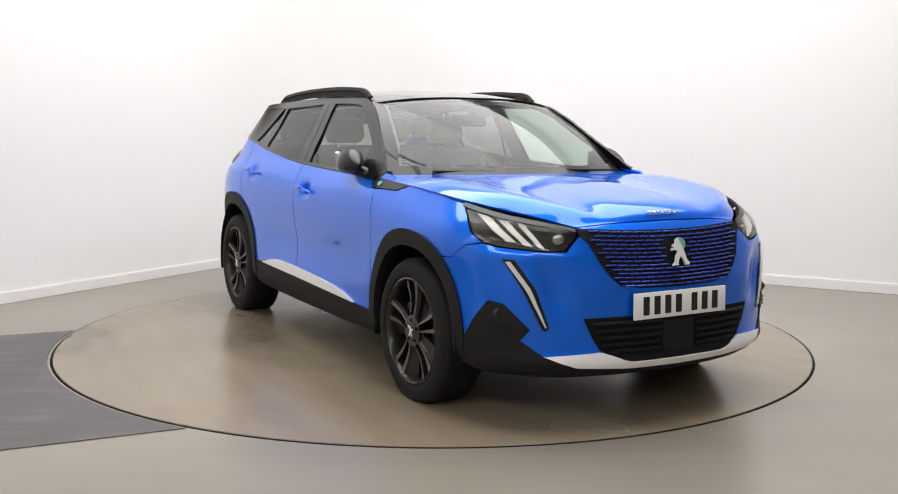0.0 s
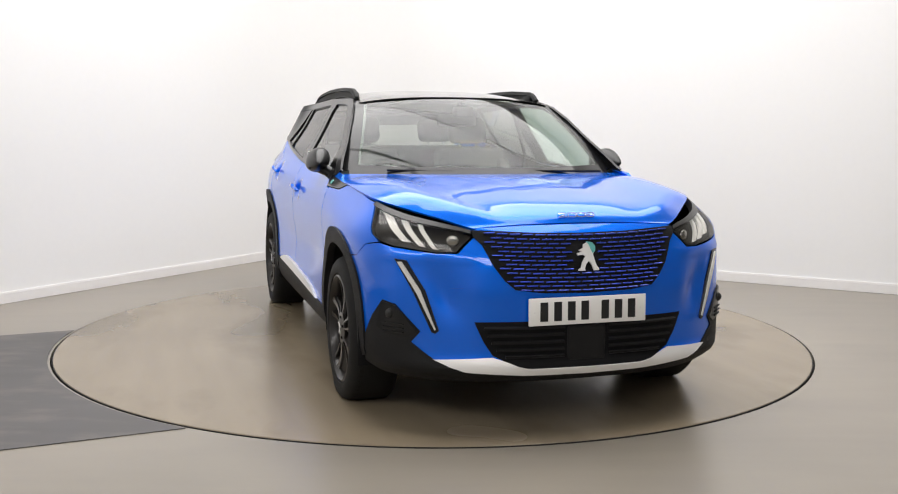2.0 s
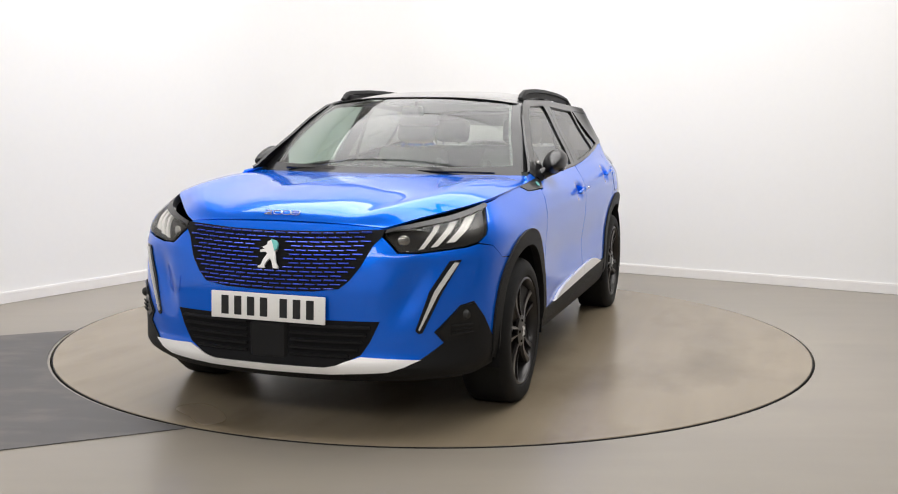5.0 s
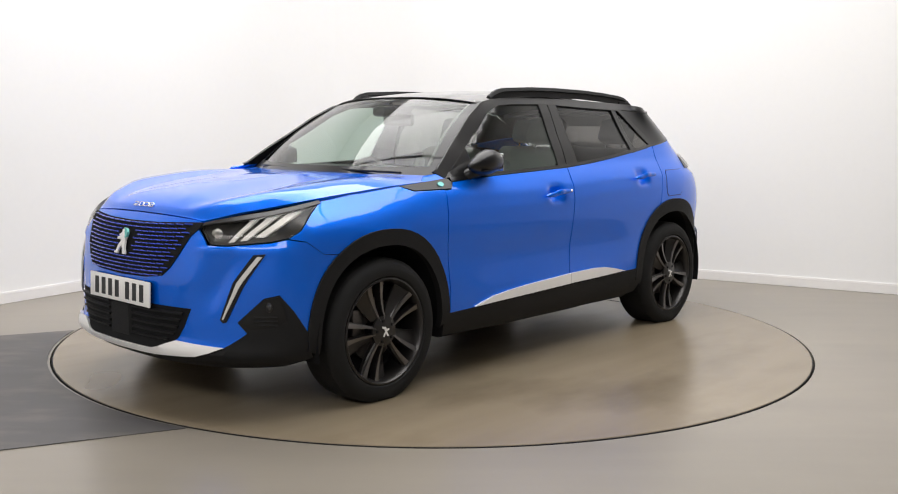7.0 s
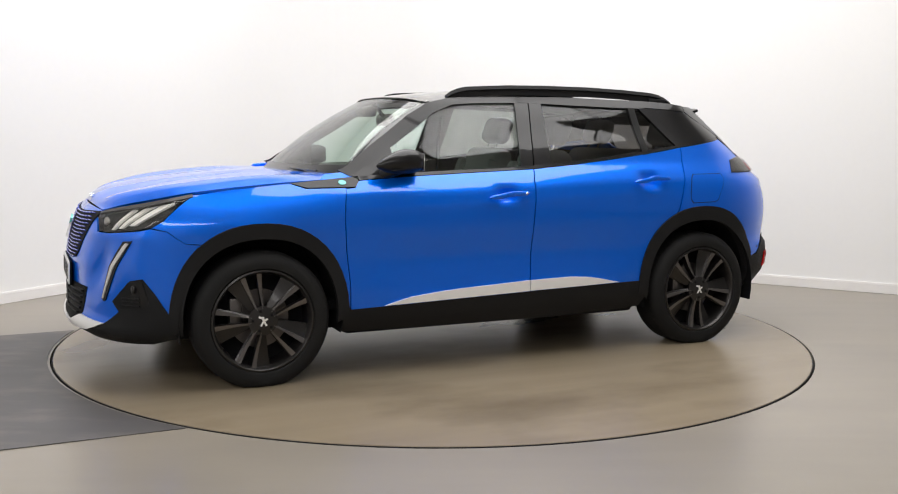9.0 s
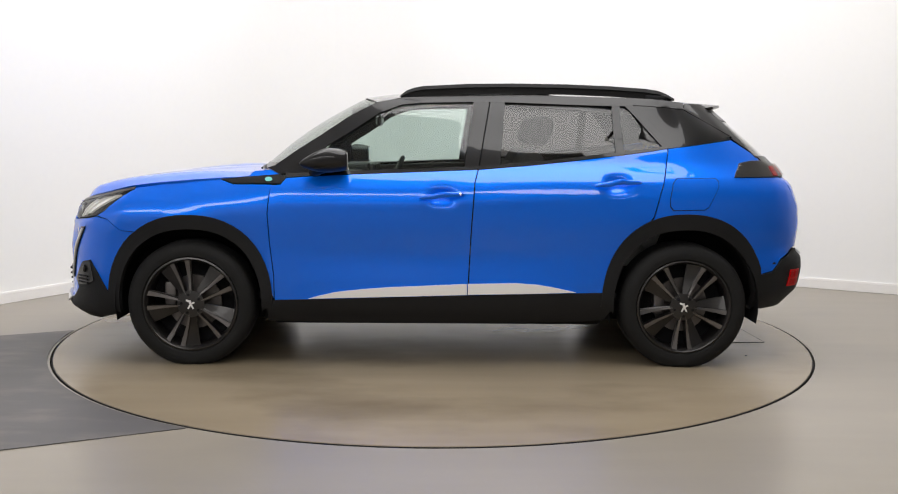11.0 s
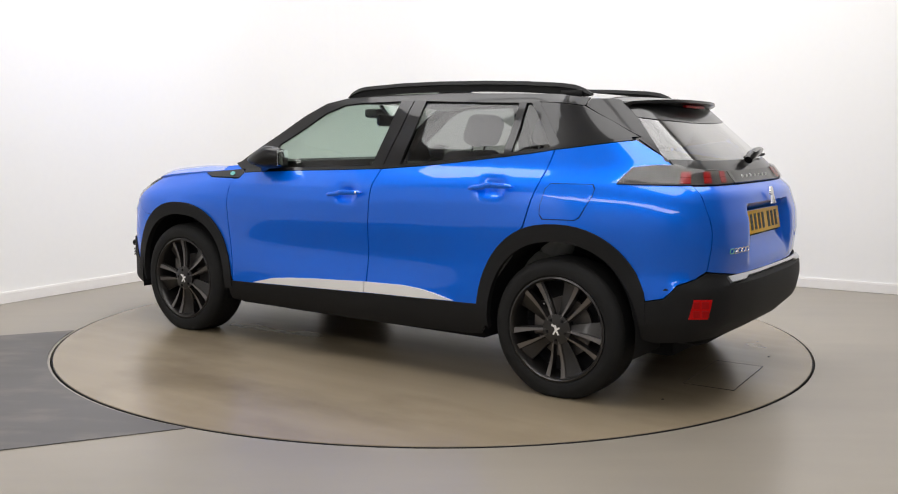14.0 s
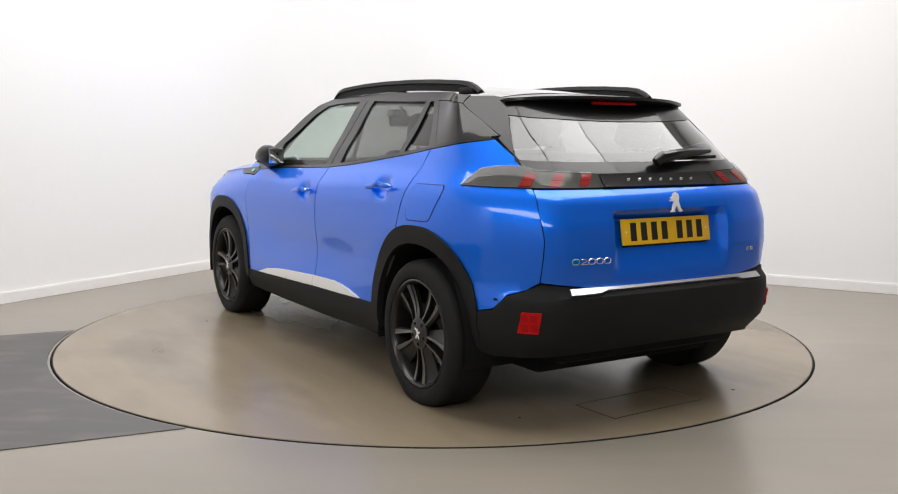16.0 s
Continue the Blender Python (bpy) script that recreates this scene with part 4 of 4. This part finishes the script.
        drl = panel("day_light_surround", [("f", 0.747, 0.724), ("f", 0.708, 0.720), ("f", 0.643, 0.60), ("f", 0.596, 0.442), ("f", 0.608, 0.429), ("f", 0.621, 0.434), ("f", 0.677, 0.57)], PIANO, side, 0.006, label="black fang-shaped lamp surround", step=0.03)
        panel("day_light", [("f", 0.737, 0.712), ("f", 0.722, 0.714), ("f", 0.660, 0.60), ("f", 0.606, 0.447), ("f", 0.610, 0.443), ("f", 0.671, 0.585)], LAMP_DRL, side, 0.012, drl, "white fang-shaped daytime light", 0.03, 0.008, 0.003, 0.003)
        fog = panel("fog_surround", [(1.845, 0.545), (1.90, 0.532), ("f", 0.672, 0.432), ("f", 0.71, 0.405), (1.87, 0.415), (1.82, 0.44)], PIANO, side, 0.009, label="gloss black fog lamp surround", step=0.03)
        q = body(side * s_of((1.88, 0.50))[0], 0.500, 0.010)
        bm = bmesh.new()
        bmesh.ops.create_uvsphere(bm, u_segments=18, v_segments=10, radius=0.020)
        bmesh.ops.scale(bm, vec=(0.5, 1, 1), verts=bm.verts)
        bmesh.ops.translate(bm, vec=q, verts=bm.verts)
        part("fog_lamp", bm, LAMP_INSIDE, fog, "round fog lamp")
        for z in (0.425, 0.442, 0.459):
            a, b = body(side * s_of((1.855, z))[0], z, 0.014), body(side * s_of((1.925, z))[0], z, 0.014)
            part("slat", tube([a, (a + b) / 2, b], 0.004, 6), CLADDING, fog)
        panel("tow_cover", [("f", 0.455, 0.62), ("f", 0.55, 0.612), ("f", 0.555, 0.545), ("f", 0.50, 0.535), ("f", 0.465, 0.55)], PAINT, side, 0.0022, step=0.02, thick=0.003, lip=0.003, drop=0.003) if side < 0 else None
    number_plate("front_number_plate", PLATE_WHITE, Vector((2.138, 0, 0.522)), 0.0, 2.0, "white reflective number plate with dark bars")
    # chrome figures on the bonnet's nose, as plain shapes
    for i, y in enumerate((-0.062, -0.020, 0.021, 0.062)):
        p = Vector((2.003 - 0.22 * y * y, y, 0.899))
        bm = figure_shape(i == 0)
        if i == 3:
            tube([(-0.014, 0, 0), (0.014, 0, 0)], 0.0022, 6, bm)
        m = Matrix.Translation(p) @ Matrix.Rotation(math.pi / 2, 4, "Z") @ Matrix.Rotation(radians(56), 4, "X")
        bmesh.ops.transform(bm, matrix=m, verts=bm.verts)
        part("chrome_badge_shape", bm, CHROME, HOOD, "small chrome badge shape")


def figure_shape(first=False, w=0.036, h=0.019, t=0.005):
    """A flat rounded chrome ring; the first of a row is an open stroke."""
    if first:
        return tube([(-w / 2, h * 0.4, 0), (0, h / 2, 0), (w * 0.42, h * 0.3, 0), (w * 0.3, 0, 0), (-w * 0.3, -h * 0.25, 0), (-w / 2, -h / 2, 0), (w / 2, -h / 2, 0)], t * 0.55, 6)
    pts = []
    for k in range(17):
        a = k / 16 * math.tau
        pts.append((w / 2 * math.copysign(abs(math.cos(a)) ** 0.6, math.cos(a)), h / 2 * math.copysign(abs(math.sin(a)) ** 0.6, math.sin(a)), 0))
    bm = tube(pts, t * 0.5, 6)
    return bm


def emblem(at, turn, h, two_tone, tilt):
    """A plain upright emblem: one flat raised outline."""
    shape = [(-0.30, 0.22), (-0.12, 0.30), (-0.10, 0.42), (0.05, 0.50), (0.20, 0.46), (0.30, 0.34), (0.28, 0.18), (0.22, 0.05), (0.26, -0.12), (0.30, -0.30), (0.40, -0.44), (0.40, -0.50), (0.22, -0.50), (0.14, -0.28), (0.04, -0.16), (-0.08, -0.30), (-0.14, -0.44), (-0.10, -0.50), (-0.38, -0.50), (-0.36, -0.44), (-0.26, -0.40), (-0.20, -0.20), (-0.06, 0.0), (-0.14, 0.06), (-0.34, 0.04), (-0.36, 0.12), (-0.20, 0.16)]
    mane = [(0.02, 0.515), (0.21, 0.475), (0.32, 0.34), (0.30, 0.17), (0.20, 0.10), (0.12, 0.32)]
    place = Matrix.Translation(at) @ turn.to_4x4() @ Matrix.Rotation(math.pi / 2, 4, "X")
    bm = prism([(u * h, v * h) for u, v in shape], 0.0, 0.009)
    bmesh.ops.transform(bm, matrix=place, verts=bm.verts)
    e = part("emblem", bm, SILVER, CAR, "plain chrome emblem shape")
    if two_tone:
        bm = prism([(u * h, v * h) for u, v in mane], 0.002, 0.012)
        bmesh.ops.transform(bm, matrix=place, verts=bm.verts)
        part("emblem_tip", bm, TURQ, e, "turquoise tip of the emblem")


def number_plate(name, material, at, turn, lean, label):
    """A flat plate with one plain dark bar for each character."""
    m = Matrix.Translation(at) @ Matrix.Rotation(radians(turn), 4, "Z") @ Matrix.Rotation(radians(-lean), 4, "Y")
    pl = part(name, box(0, 0, 0, 0.008, 0.522, 0.112, 0.003, m), material, CAR, label)
    part("plate_base", box(-0.010, 0, -0.004, 0.010, 0.50, 0.118, 0.003, m), SHELL, pl)
    for y in (-0.195, -0.135, -0.075, -0.015, 0.075, 0.135, 0.195):
        part("character_bar", box(0.0045, y + 0.0, 0.0, 0.002, 0.034, 0.078, 0.0006, m, None, 1), INK, pl, "dark bar in place of a character")
    for y in (-0.236, 0.236):
        part("plate_screw", box(0.0045, y, 0, 0.003, 0.008, 0.008, 0.001, m, None, 1), SILVER, pl)


GRILLE_BAR = mat("blue_grille_dash", (0.05, 0.10, 0.60), rough=0.25, metal=0.6, coat=0.5, grain=0.25, grain_scale=7)
nose()


# ---- tail ----
def tail():
    gate = centre_panel("tailgate", [("r", 0.0, 1.004), ("r", 0.641, 1.004), ("r", 0.6515, 0.8), ("r", 0.6585, 0.632), ("r", 0.45, 0.605), ("r", 0.0, 0.602)], PAINT, rear=True, step=0.022)
    centre_panel("tailgate_ledge", [("r", 0.0, 1.112), ("r", 0.40, 1.112), ("r", 0.62, 1.12), ("r", 0.63, 1.08), ("r", 0.32, 1.064), ("r", 0.0, 1.064)], PIANO, 0.004, gate, "gloss black ledge under the rear window", rear=True)
    band = centre_panel("lamp_band", [("r", 0.0, 1.062), ("r", 0.33, 1.062), ("r", 0.33, 1.007), ("r", 0.0, 1.007)], PIANO, 0.010, gate, "gloss black band between the tail lamps", rear=True, thick=0.02)
    for k in range(7):
        y = 0.19 - k * 0.062
        s = s_of(("r", y, 1.034))[0]
        p = body(s, 1.034, 0.012)
        part("letter_bar", box(p.x, p.y, p.z, 0.004, 0.016, 0.012, 0.001, None, None, 1), CHROME, band, "small chrome bar in place of a letter")
    centre_panel("rear_window", [("r", 0.0, 1.395), ("r", 0.53, 1.388), ("r", 0.552, 1.30), ("r", 0.60, 1.20), ("r", 0.628, 1.122), ("r", 0.4, 1.11), ("r", 0.0, 1.106)], GLASS_TAIL, 0.0, rear=True, thick=0.0, lip=0, step=0.06)
    centre_panel("window_band", [("r", 0.0, 1.392), ("r", 0.53, 1.388), ("r", 0.552, 1.312), ("r", 0.45, 1.302), ("r", 0.2, 1.292), ("r", 0.0, 1.290)], PIANO, 0.003, label="black band at the top of the rear window", rear=True, thick=0.004)
    for side in (1, -1):
        panel("parking_sensor", [(-1.80 + 0.011 * math.cos(k / 12 * math.tau), 0.548 + 0.011 * math.sin(k / 12 * math.tau)) for k in range(12)], BLACK_GLOSS, side, 0.002, None, "small round parking sensor", 0.05, 0.003, 0)
        lamp = [(-1.559, 1.011), (-1.578, 1.045), (-1.60, 1.082), (-1.68, 1.094), (-1.76, 1.094), ("r", 0.60, 1.075), ("r", 0.45, 1.066), ("r", 0.318, 1.062), ("r", 0.318, 1.008), ("r", 0.60, 1.008), (-1.80, 1.009)]
        tl = panel("tail_lamp", lamp, LAMP_INSIDE, side, 0.006, label="smoked tail lamp with three red claws", step=0.03, thick=0.03)
        inner = s_of(("r", 0.318, 1.034))[0]
        for d in (0.085, 0.225, 0.352):
            for z0, z1, sh in ((1.012, 1.037, 0.0), (1.0385, 1.062, -0.014)):
                claw = [(inner - d - sh, z0), (inner - d - sh - 0.052, z0), (inner - d - sh - 0.036, z1), (inner - d - sh + 0.012, z1)]
                part("red_claw", patch([(a * side, b) for a, b in claw], skin(0.010), 0.03, 0.004, 0.002, 0.002), LAMP_RED_LIT, tl, "red slanted lamp element")
        panel("lamp_cover", lamp, SMOKE, side, 0.018, tl, "smoked lamp cover", 0.03, 0.0, 0)
    bump = centre_panel("rear_bumper", [("r", 0.0, 0.598), ("r", 0.45, 0.600), ("r", 0.655, 0.624), (-1.90, 0.593), (-1.84, 0.568), (-1.79, 0.508), (-1.715, 0.495), (-1.715, 0.40), (-1.68, 0.325), (-1.74, 0.305), ("r", 0.6, 0.312), ("r", 0.3, 0.325), ("r", 0.0, 0.328)], CLADDING, 0.006, rear=True, step=0.03, lip=0.008, label="black grained rear bumper", thick=0.03)
    centre_panel("bumper_trim", [("r", 0.0, 0.600), ("r", 0.46, 0.600), ("r", 0.55, 0.597), ("r", 0.558, 0.574), ("r", 0.42, 0.576), ("r", 0.38, 0.585), ("r", 0.0, 0.586)], TRIM_METAL, 0.016, bump, "satin silver rear bumper trim", rear=True, thick=0.02)
    for side in (1, -1):
        panel("reflector", [(-1.905, 0.512), (-1.966, 0.512), (-1.950, 0.425), (-1.885, 0.425)], LAMP_RED, side, 0.012, bump, "red rear reflector", 0.03, 0.01, 0.004, 0.004)
        for cx in (-1.913, -1.943):
            for cz in (0.449, 0.489):
                panel("reflector_cell", [(cx + 0.011, cz + 0.015), (cx - 0.011, cz + 0.015), (cx - 0.011, cz - 0.015), (cx + 0.011, cz - 0.015)], LAMP_RED_LIT, side, 0.0145, bump, "darker red reflector cell", 0.03, 0.004, 0.003, 0.002)
    number_plate("rear_number_plate", PLATE_YELLOW, Vector((-1.985, 0.012, 0.822)), 180.0, 9.8, "yellow reflective number plate with dark bars")
    emblem(Vector((-2.014, 0.0, 0.944)), Matrix.Rotation(-math.pi / 2, 3, "Z") @ Matrix.Rotation(radians(-14), 3, "X"), 0.085, False, 0.0)
    for i, y in enumerate((0.53, 0.492, 0.455, 0.417, 0.379)):
        s, z = s_of(("r", y, 0.716))[0], 0.716
        p, n = body(s, z, 0.003), body_normal(s, z)
        xa = (body(s + 0.01, z) - body(s - 0.01, z)).normalized()
        bm = figure_shape(i == 1, 0.031, 0.022)
        bmesh.ops.transform(bm, matrix=Matrix.Translation(p) @ Matrix((xa, n.cross(xa), n)).transposed().to_4x4(), verts=bm.verts)
        part("chrome_badge_shape", bm, TURQ if i == 0 else CHROME, gate, "small chrome badge shape")
    for y in (-0.475, -0.505):
        s, z = s_of(("r", y, 0.717))[0], 0.717
        p = body(s, z, 0.003)
        part("chrome_badge_shape", box(p.x, p.y, p.z, 0.004, 0.018, 0.016, 0.001, None, None, 1), CHROME, gate, "small chrome badge shape")
    # spoiler over the rear window
    bm = bmesh.new()
    rings = []
    for k in range(21):
        u = -1 + 2 * k / 20
        e = 0.13 * abs(u) ** 2.6
        f = roof(u, 1.74)
        w = 0.545
        rings.append([bm.verts.new(q) for q in ((f.x + 0.03, w * u, f.z - 0.004), (f.x - 0.16 + e * 0.4, w * u, f.z - 0.010), (-1.635 + e, w * u * 0.98, 1.405 - 0.016 * abs(u) ** 3), (-1.637 + e, w * u * 0.98, 1.392 - 0.016 * abs(u) ** 3), (-1.60 + e, w * u * 0.97, 1.378 - 0.016 * abs(u) ** 3), (-1.45, w * u * 0.97, 1.372 - 0.012 * abs(u)), (f.x + 0.03, w * u, f.z - 0.05))])
    for i in range(20):
        for j in range(7):
            bm.faces.new((rings[i][j], rings[i][(j + 1) % 7], rings[i + 1][(j + 1) % 7], rings[i + 1][j]))
    bm.faces.new(rings[0])
    bm.faces.new(rings[-1][::-1])
    bmesh.ops.recalc_face_normals(bm, faces=bm.faces)
    sp = part("spoiler", bm, BLACK_GLOSS, CAR, "gloss black roof spoiler")
    part("brake_light", box(-1.607, 0, 1.374, 0.02, 0.26, 0.013, 0.004), LAMP_RED_LIT, sp, "red high-level brake light")
    # rear wiper
    wip = part("rear_wiper", tube([(-1.895, 0.0, 1.112), (-1.90, -0.03, 1.135), (-1.885, -0.15, 1.148), (-1.865, -0.28, 1.157), (-1.845, -0.385, 1.160)], [0.022, 0.026, 0.024, 0.018, 0.009], 10), PIANO, CAR, "gloss black rear wiper")
    part("wiper_blade", tube([(-1.868, -0.03, 1.124), (-1.86, -0.2, 1.128), (-1.845, -0.42, 1.134)], 0.008, 6), RUBBER, wip)


tail()


# ---- roof rails, mirrors, wipers, cabin ----
def roof_rail(side):
    line = [(0.212, 1.430, 0.552), (0.180, 1.450, 0.553), (0.140, 1.464, 0.553), (0.089, 1.474, 0.552), (-0.163, 1.488, 0.549), (-0.40, 1.492, 0.546), (-0.70, 1.490, 0.541), (-0.935, 1.482, 0.536), (-1.13, 1.470, 0.530), (-1.20, 1.460, 0.528), (-1.25, 1.444, 0.526), (-1.291, 1.424, 0.524)]
    bm = bmesh.new()
    rings = []
    n = len(line)
    for i, (x, z, y) in enumerate(line):
        h = 0.006 if i in (0, n - 1) else (0.010 if i in (1, n - 2) else 0.012)
        g = 0.0 if i in (0, n - 1) else (0.022 if i in (1, 2, n - 3, n - 2) else 0.032)
        rings.append([bm.verts.new((x, side * (y + dy), z + dz)) for dy, dz in ((-0.008, -h - g), (-0.008, -h), (-0.018, -h * 0.6), (-0.010, h), (0.008, h), (0.018, -h * 0.6), (0.008, -h), (0.008, -h - g))])
    for i in range(n - 1):
        for j in range(8):
            bm.faces.new((rings[i][j], rings[i][(j + 1) % 8], rings[i + 1][(j + 1) % 8], rings[i + 1][j]))
    bm.faces.new(rings[0])
    bm.faces.new(rings[-1][::-1])
    bmesh.ops.recalc_face_normals(bm, faces=bm.faces)
    rail = part("roof_rail", bm, CLADDING, CAR, "black roof rail")
    for x, z in ((0.10, 1.445), (-0.55, 1.462), (-1.19, 1.430)):
        part("rail_foot", box(x, side * 0.538, z, 0.12, 0.022, 0.034, 0.008), CLADDING, rail)


def door_mirror(side):
    bm = bmesh.new()
    bmesh.ops.create_uvsphere(bm, u_segments=28, v_segments=18, radius=1)
    for v in bm.verts:
        x, y, z = v.co
        taper = 1 - 0.45 * max(0, x) ** 1.5
        y2, z2 = y * taper, z * taper
        x2 = x * 0.150 if x > 0 else max(x * 0.150, -0.095)
        if z2 < 0:
            z2 *= 0.85
        v.co = (x2, y2 * 0.066, z2 * 0.069 - 0.10 * max(0, x2) + 0.012 * y2)
    m = Matrix.Translation((0.575, side * 0.841, 1.082)) @ Matrix.Rotation(side * 0.14, 4, "Z")
    bmesh.ops.transform(bm, matrix=m, verts=bm.verts)
    mir = part("door_mirror", bm, BLACK_GLOSS, CAR, "gloss black door mirror", 60)
    part("mirror_glass", box(-0.097, 0, 0.004, 0.004, 0.100, 0.088, 0.002, m), MIRROR, mir, "mirror glass")
    part("mirror_seam", box(0.0, side * 0.002, -0.030, 0.17, 0.096, 0.006, 0.002, m @ Matrix.Rotation(0.09, 4, "Y")), CLADDING, mir, "dark seam of the mirror shell")
    part("mirror_arm", tube([(0.66, side * 0.775, 1.012), (0.645, side * 0.80, 1.030), (0.61, side * 0.83, 1.045), (0.585, side * 0.845, 1.06)], [0.034, 0.030, 0.030, 0.036], 12), PIANO, mir, "black mirror arm")


for side in (1, -1):
    roof_rail(side)
    door_mirror(side)
part("wiper_arm", tube([(0.96, 0.62, 1.036), (1.0, 0.30, 1.040), (1.0, -0.05, 1.046)], 0.006, 6), PIANO, CAR, "black windscreen wiper")
part("wiper_arm", tube([(1.02, 0.05, 1.034), (1.0, -0.25, 1.040), (0.93, -0.55, 1.044)], 0.006, 6), PIANO, CAR, "black windscreen wiper")


def seat(x, y, rear=False):
    s = new("seat")
    s.parent = CAR
    tagged(s, "grey cloth seat")
    w = 0.50 if not rear else 1.2
    part("cushion", box(x, y, 0.58, 0.52, w, 0.16, 0.05), SEAT, s)
    lean = Matrix.Translation((x - 0.22, y, 0.60)) @ Matrix.Rotation(radians(-20), 4, "Y")
    bm = box(0, 0, 0.27, 0.13, w, 0.60, 0.06, lean, None, 3)
    for dy in (-w / 2 + 0.04, w / 2 - 0.04):
        box(0.05, dy, 0.24, 0.12, 0.08, 0.46, 0.035, lean, bm)
    part("backrest", bm, SEAT, s)
    for dy in ((0,) if not rear else (-0.38, 0.38)):
        part("headrest", box(0.0, dy, 0.69, 0.11, 0.26, 0.17, 0.045, lean, None, 3), SEAT, s)
        for e in (-0.06, 0.06):
            part("headrest_post", tube([lean @ Vector((0, dy + e, 0.55)), lean @ Vector((0, dy + e, 0.64))], 0.006, 6), CHROME, s)


def cabin():
    part("cabin_floor", box(-0.1, 0, 0.36, 2.2, 1.5, 0.05, 0.01), SHELL, CAR, "dark cabin floor")
    dash = part("dashboard", box(0.70, 0, 0.93, 0.52, 1.36, 0.14, 0.05), DASH, CAR, "dark soft-touch dashboard")
    part("dash_front", box(0.50, 0, 0.80, 0.25, 1.36, 0.26, 0.05), DASH, dash)
    part("instrument_hood", box(0.50, -0.37, 1.015, 0.22, 0.38, 0.05, 0.02), DASH, dash)
    part("centre_screen", box(0.42, -0.02, 0.985, 0.02, 0.26, 0.13, 0.006), PIANO, dash, "black centre screen")
    wheel = part("steering_wheel", tube([Vector((0.30, -0.37, 0.93)) + Matrix.Rotation(radians(-25), 3, "Y") @ Vector((0, 0.165 * math.cos(k / 24 * math.tau), 0.155 * math.sin(k / 24 * math.tau))) for k in range(25)], 0.016, 8), DASH, CAR, "small dark steering wheel")
    part("wheel_boss", box(0.31, -0.37, 0.92, 0.06, 0.15, 0.10, 0.03), DASH, wheel)
    part("steering_column", tube([(0.32, -0.37, 0.92), (0.52, -0.37, 0.86)], 0.04, 10), DASH, wheel)
    for y in (0.37, -0.37):
        seat(-0.12, y)
    seat(-0.92, 0.0, True)
    part("rear_shelf", box(-1.48, 0, 0.98, 0.50, 1.05, 0.03, 0.01), DASH, CAR, "dark parcel shelf")
    part("headliner", patch([(-0.93, 0.06), (0.93, 0.06), (0.93, 1.62), (-0.93, 1.62)], on(lambda u, v: roof(u, v) - Vector((0, 0, 0.035))), 0.15, 0.006, 0), LINER, CAR, "pale headliner")
    mir = part("cabin_mirror", box(0.36, 0, 1.305, 0.035, 0.24, 0.07, 0.02), PIANO, CAR, "black cabin mirror")
    part("mirror_stem", tube([(0.37, 0, 1.33), (0.43, 0, 1.40)], 0.012, 8), PIANO, mir)
    part("camera_pod", box(0.475, 0, 1.352, 0.10, 0.11, 0.06, 0.02, None), PIANO, CAR, "black camera pod behind the windscreen")
    for side in (1, -1):
        panel("door_card", [(0.80, 0.995), (0.4, 1.022), (-0.2, 1.048), (-0.9, 1.124), (-1.2, 1.162), (-1.2, 0.85), (-0.9, 0.45), (-0.8, 0.40), (0.8, 0.38)], DASH, side, -0.016, label="dark door lining", step=0.1, thick=0.01, lip=0)
        part("grab_belt", tube([(-0.27, side * 0.60, 1.34), (-0.28, side * 0.68, 1.10), (-0.25, side * 0.62, 0.6)], 0.012, 6), SHELL, CAR, "dark seat belt")


cabin()


def table_details():
    """A lifting hatch let into the turntable, with small bolts."""
    x0, x1, y0, y1 = -1.955, -1.705, -0.20, 0.37
    m = Matrix.Rotation(0.05, 4, "Z")
    hatch = part("hatch_cover", box((x0 + x1) / 2, (y0 + y1) / 2, DISC - 0.0005, x1 - x0, y1 - y0, 0.004, 0.0, m), TABLE, TABLE_THING, "flush rectangular cover in the turntable")
    for cx, cy, sx, sy in (((x0 + x1) / 2, y0, x1 - x0, 0.0014), ((x0 + x1) / 2, y1, x1 - x0, 0.0014), (x0, (y0 + y1) / 2, 0.0014, y1 - y0), (x1, (y0 + y1) / 2, 0.0014, y1 - y0)):
        part("hatch_joint", box(cx, cy, DISC + 0.0005, sx, sy, 0.004, 0, m), GAP, hatch, "dark joint round the cover")
    for x, y in ((-1.9, -0.55), (-1.75, 0.62)):
        part("table_bolt", box(x, y, DISC + 0.001, 0.012, 0.012, 0.003, 0.001), GAP, TABLE_THING, "small dark bolt head")


table_details()


# ---- movement: the turntable turns, and the car with it ----
def motions():
    turns = [(0.0, -60.86), (0.5, -61.6), (1.0, -63.9), (1.5, -67.85), (2.0, -73.45)]
    turns += [(3.0, -85.38), (4.0, -97.42), (5.0, -109.42), (6.0, -121.25), (7.5, -138.85), (9.0, -156.55), (10.0, -168.4), (11.5, -186.15), (13.0, -203.75), (14.5, -221.2), (16.0, -238.95)]
    ox, oy = -0.0185, 0.0218
    rows = []
    for t, deg in turns:
        c, s = math.cos(radians(deg)), math.sin(radians(deg))
        rows.append((t, pose(c * ox - s * oy, s * ox + c * oy, 0, 0, 0, deg)))
    walk(CAR, rows)
    walk(TABLE_THING, [(t, pose(0, 0, 0, 0, 0, deg)) for t, deg in turns])


motions()
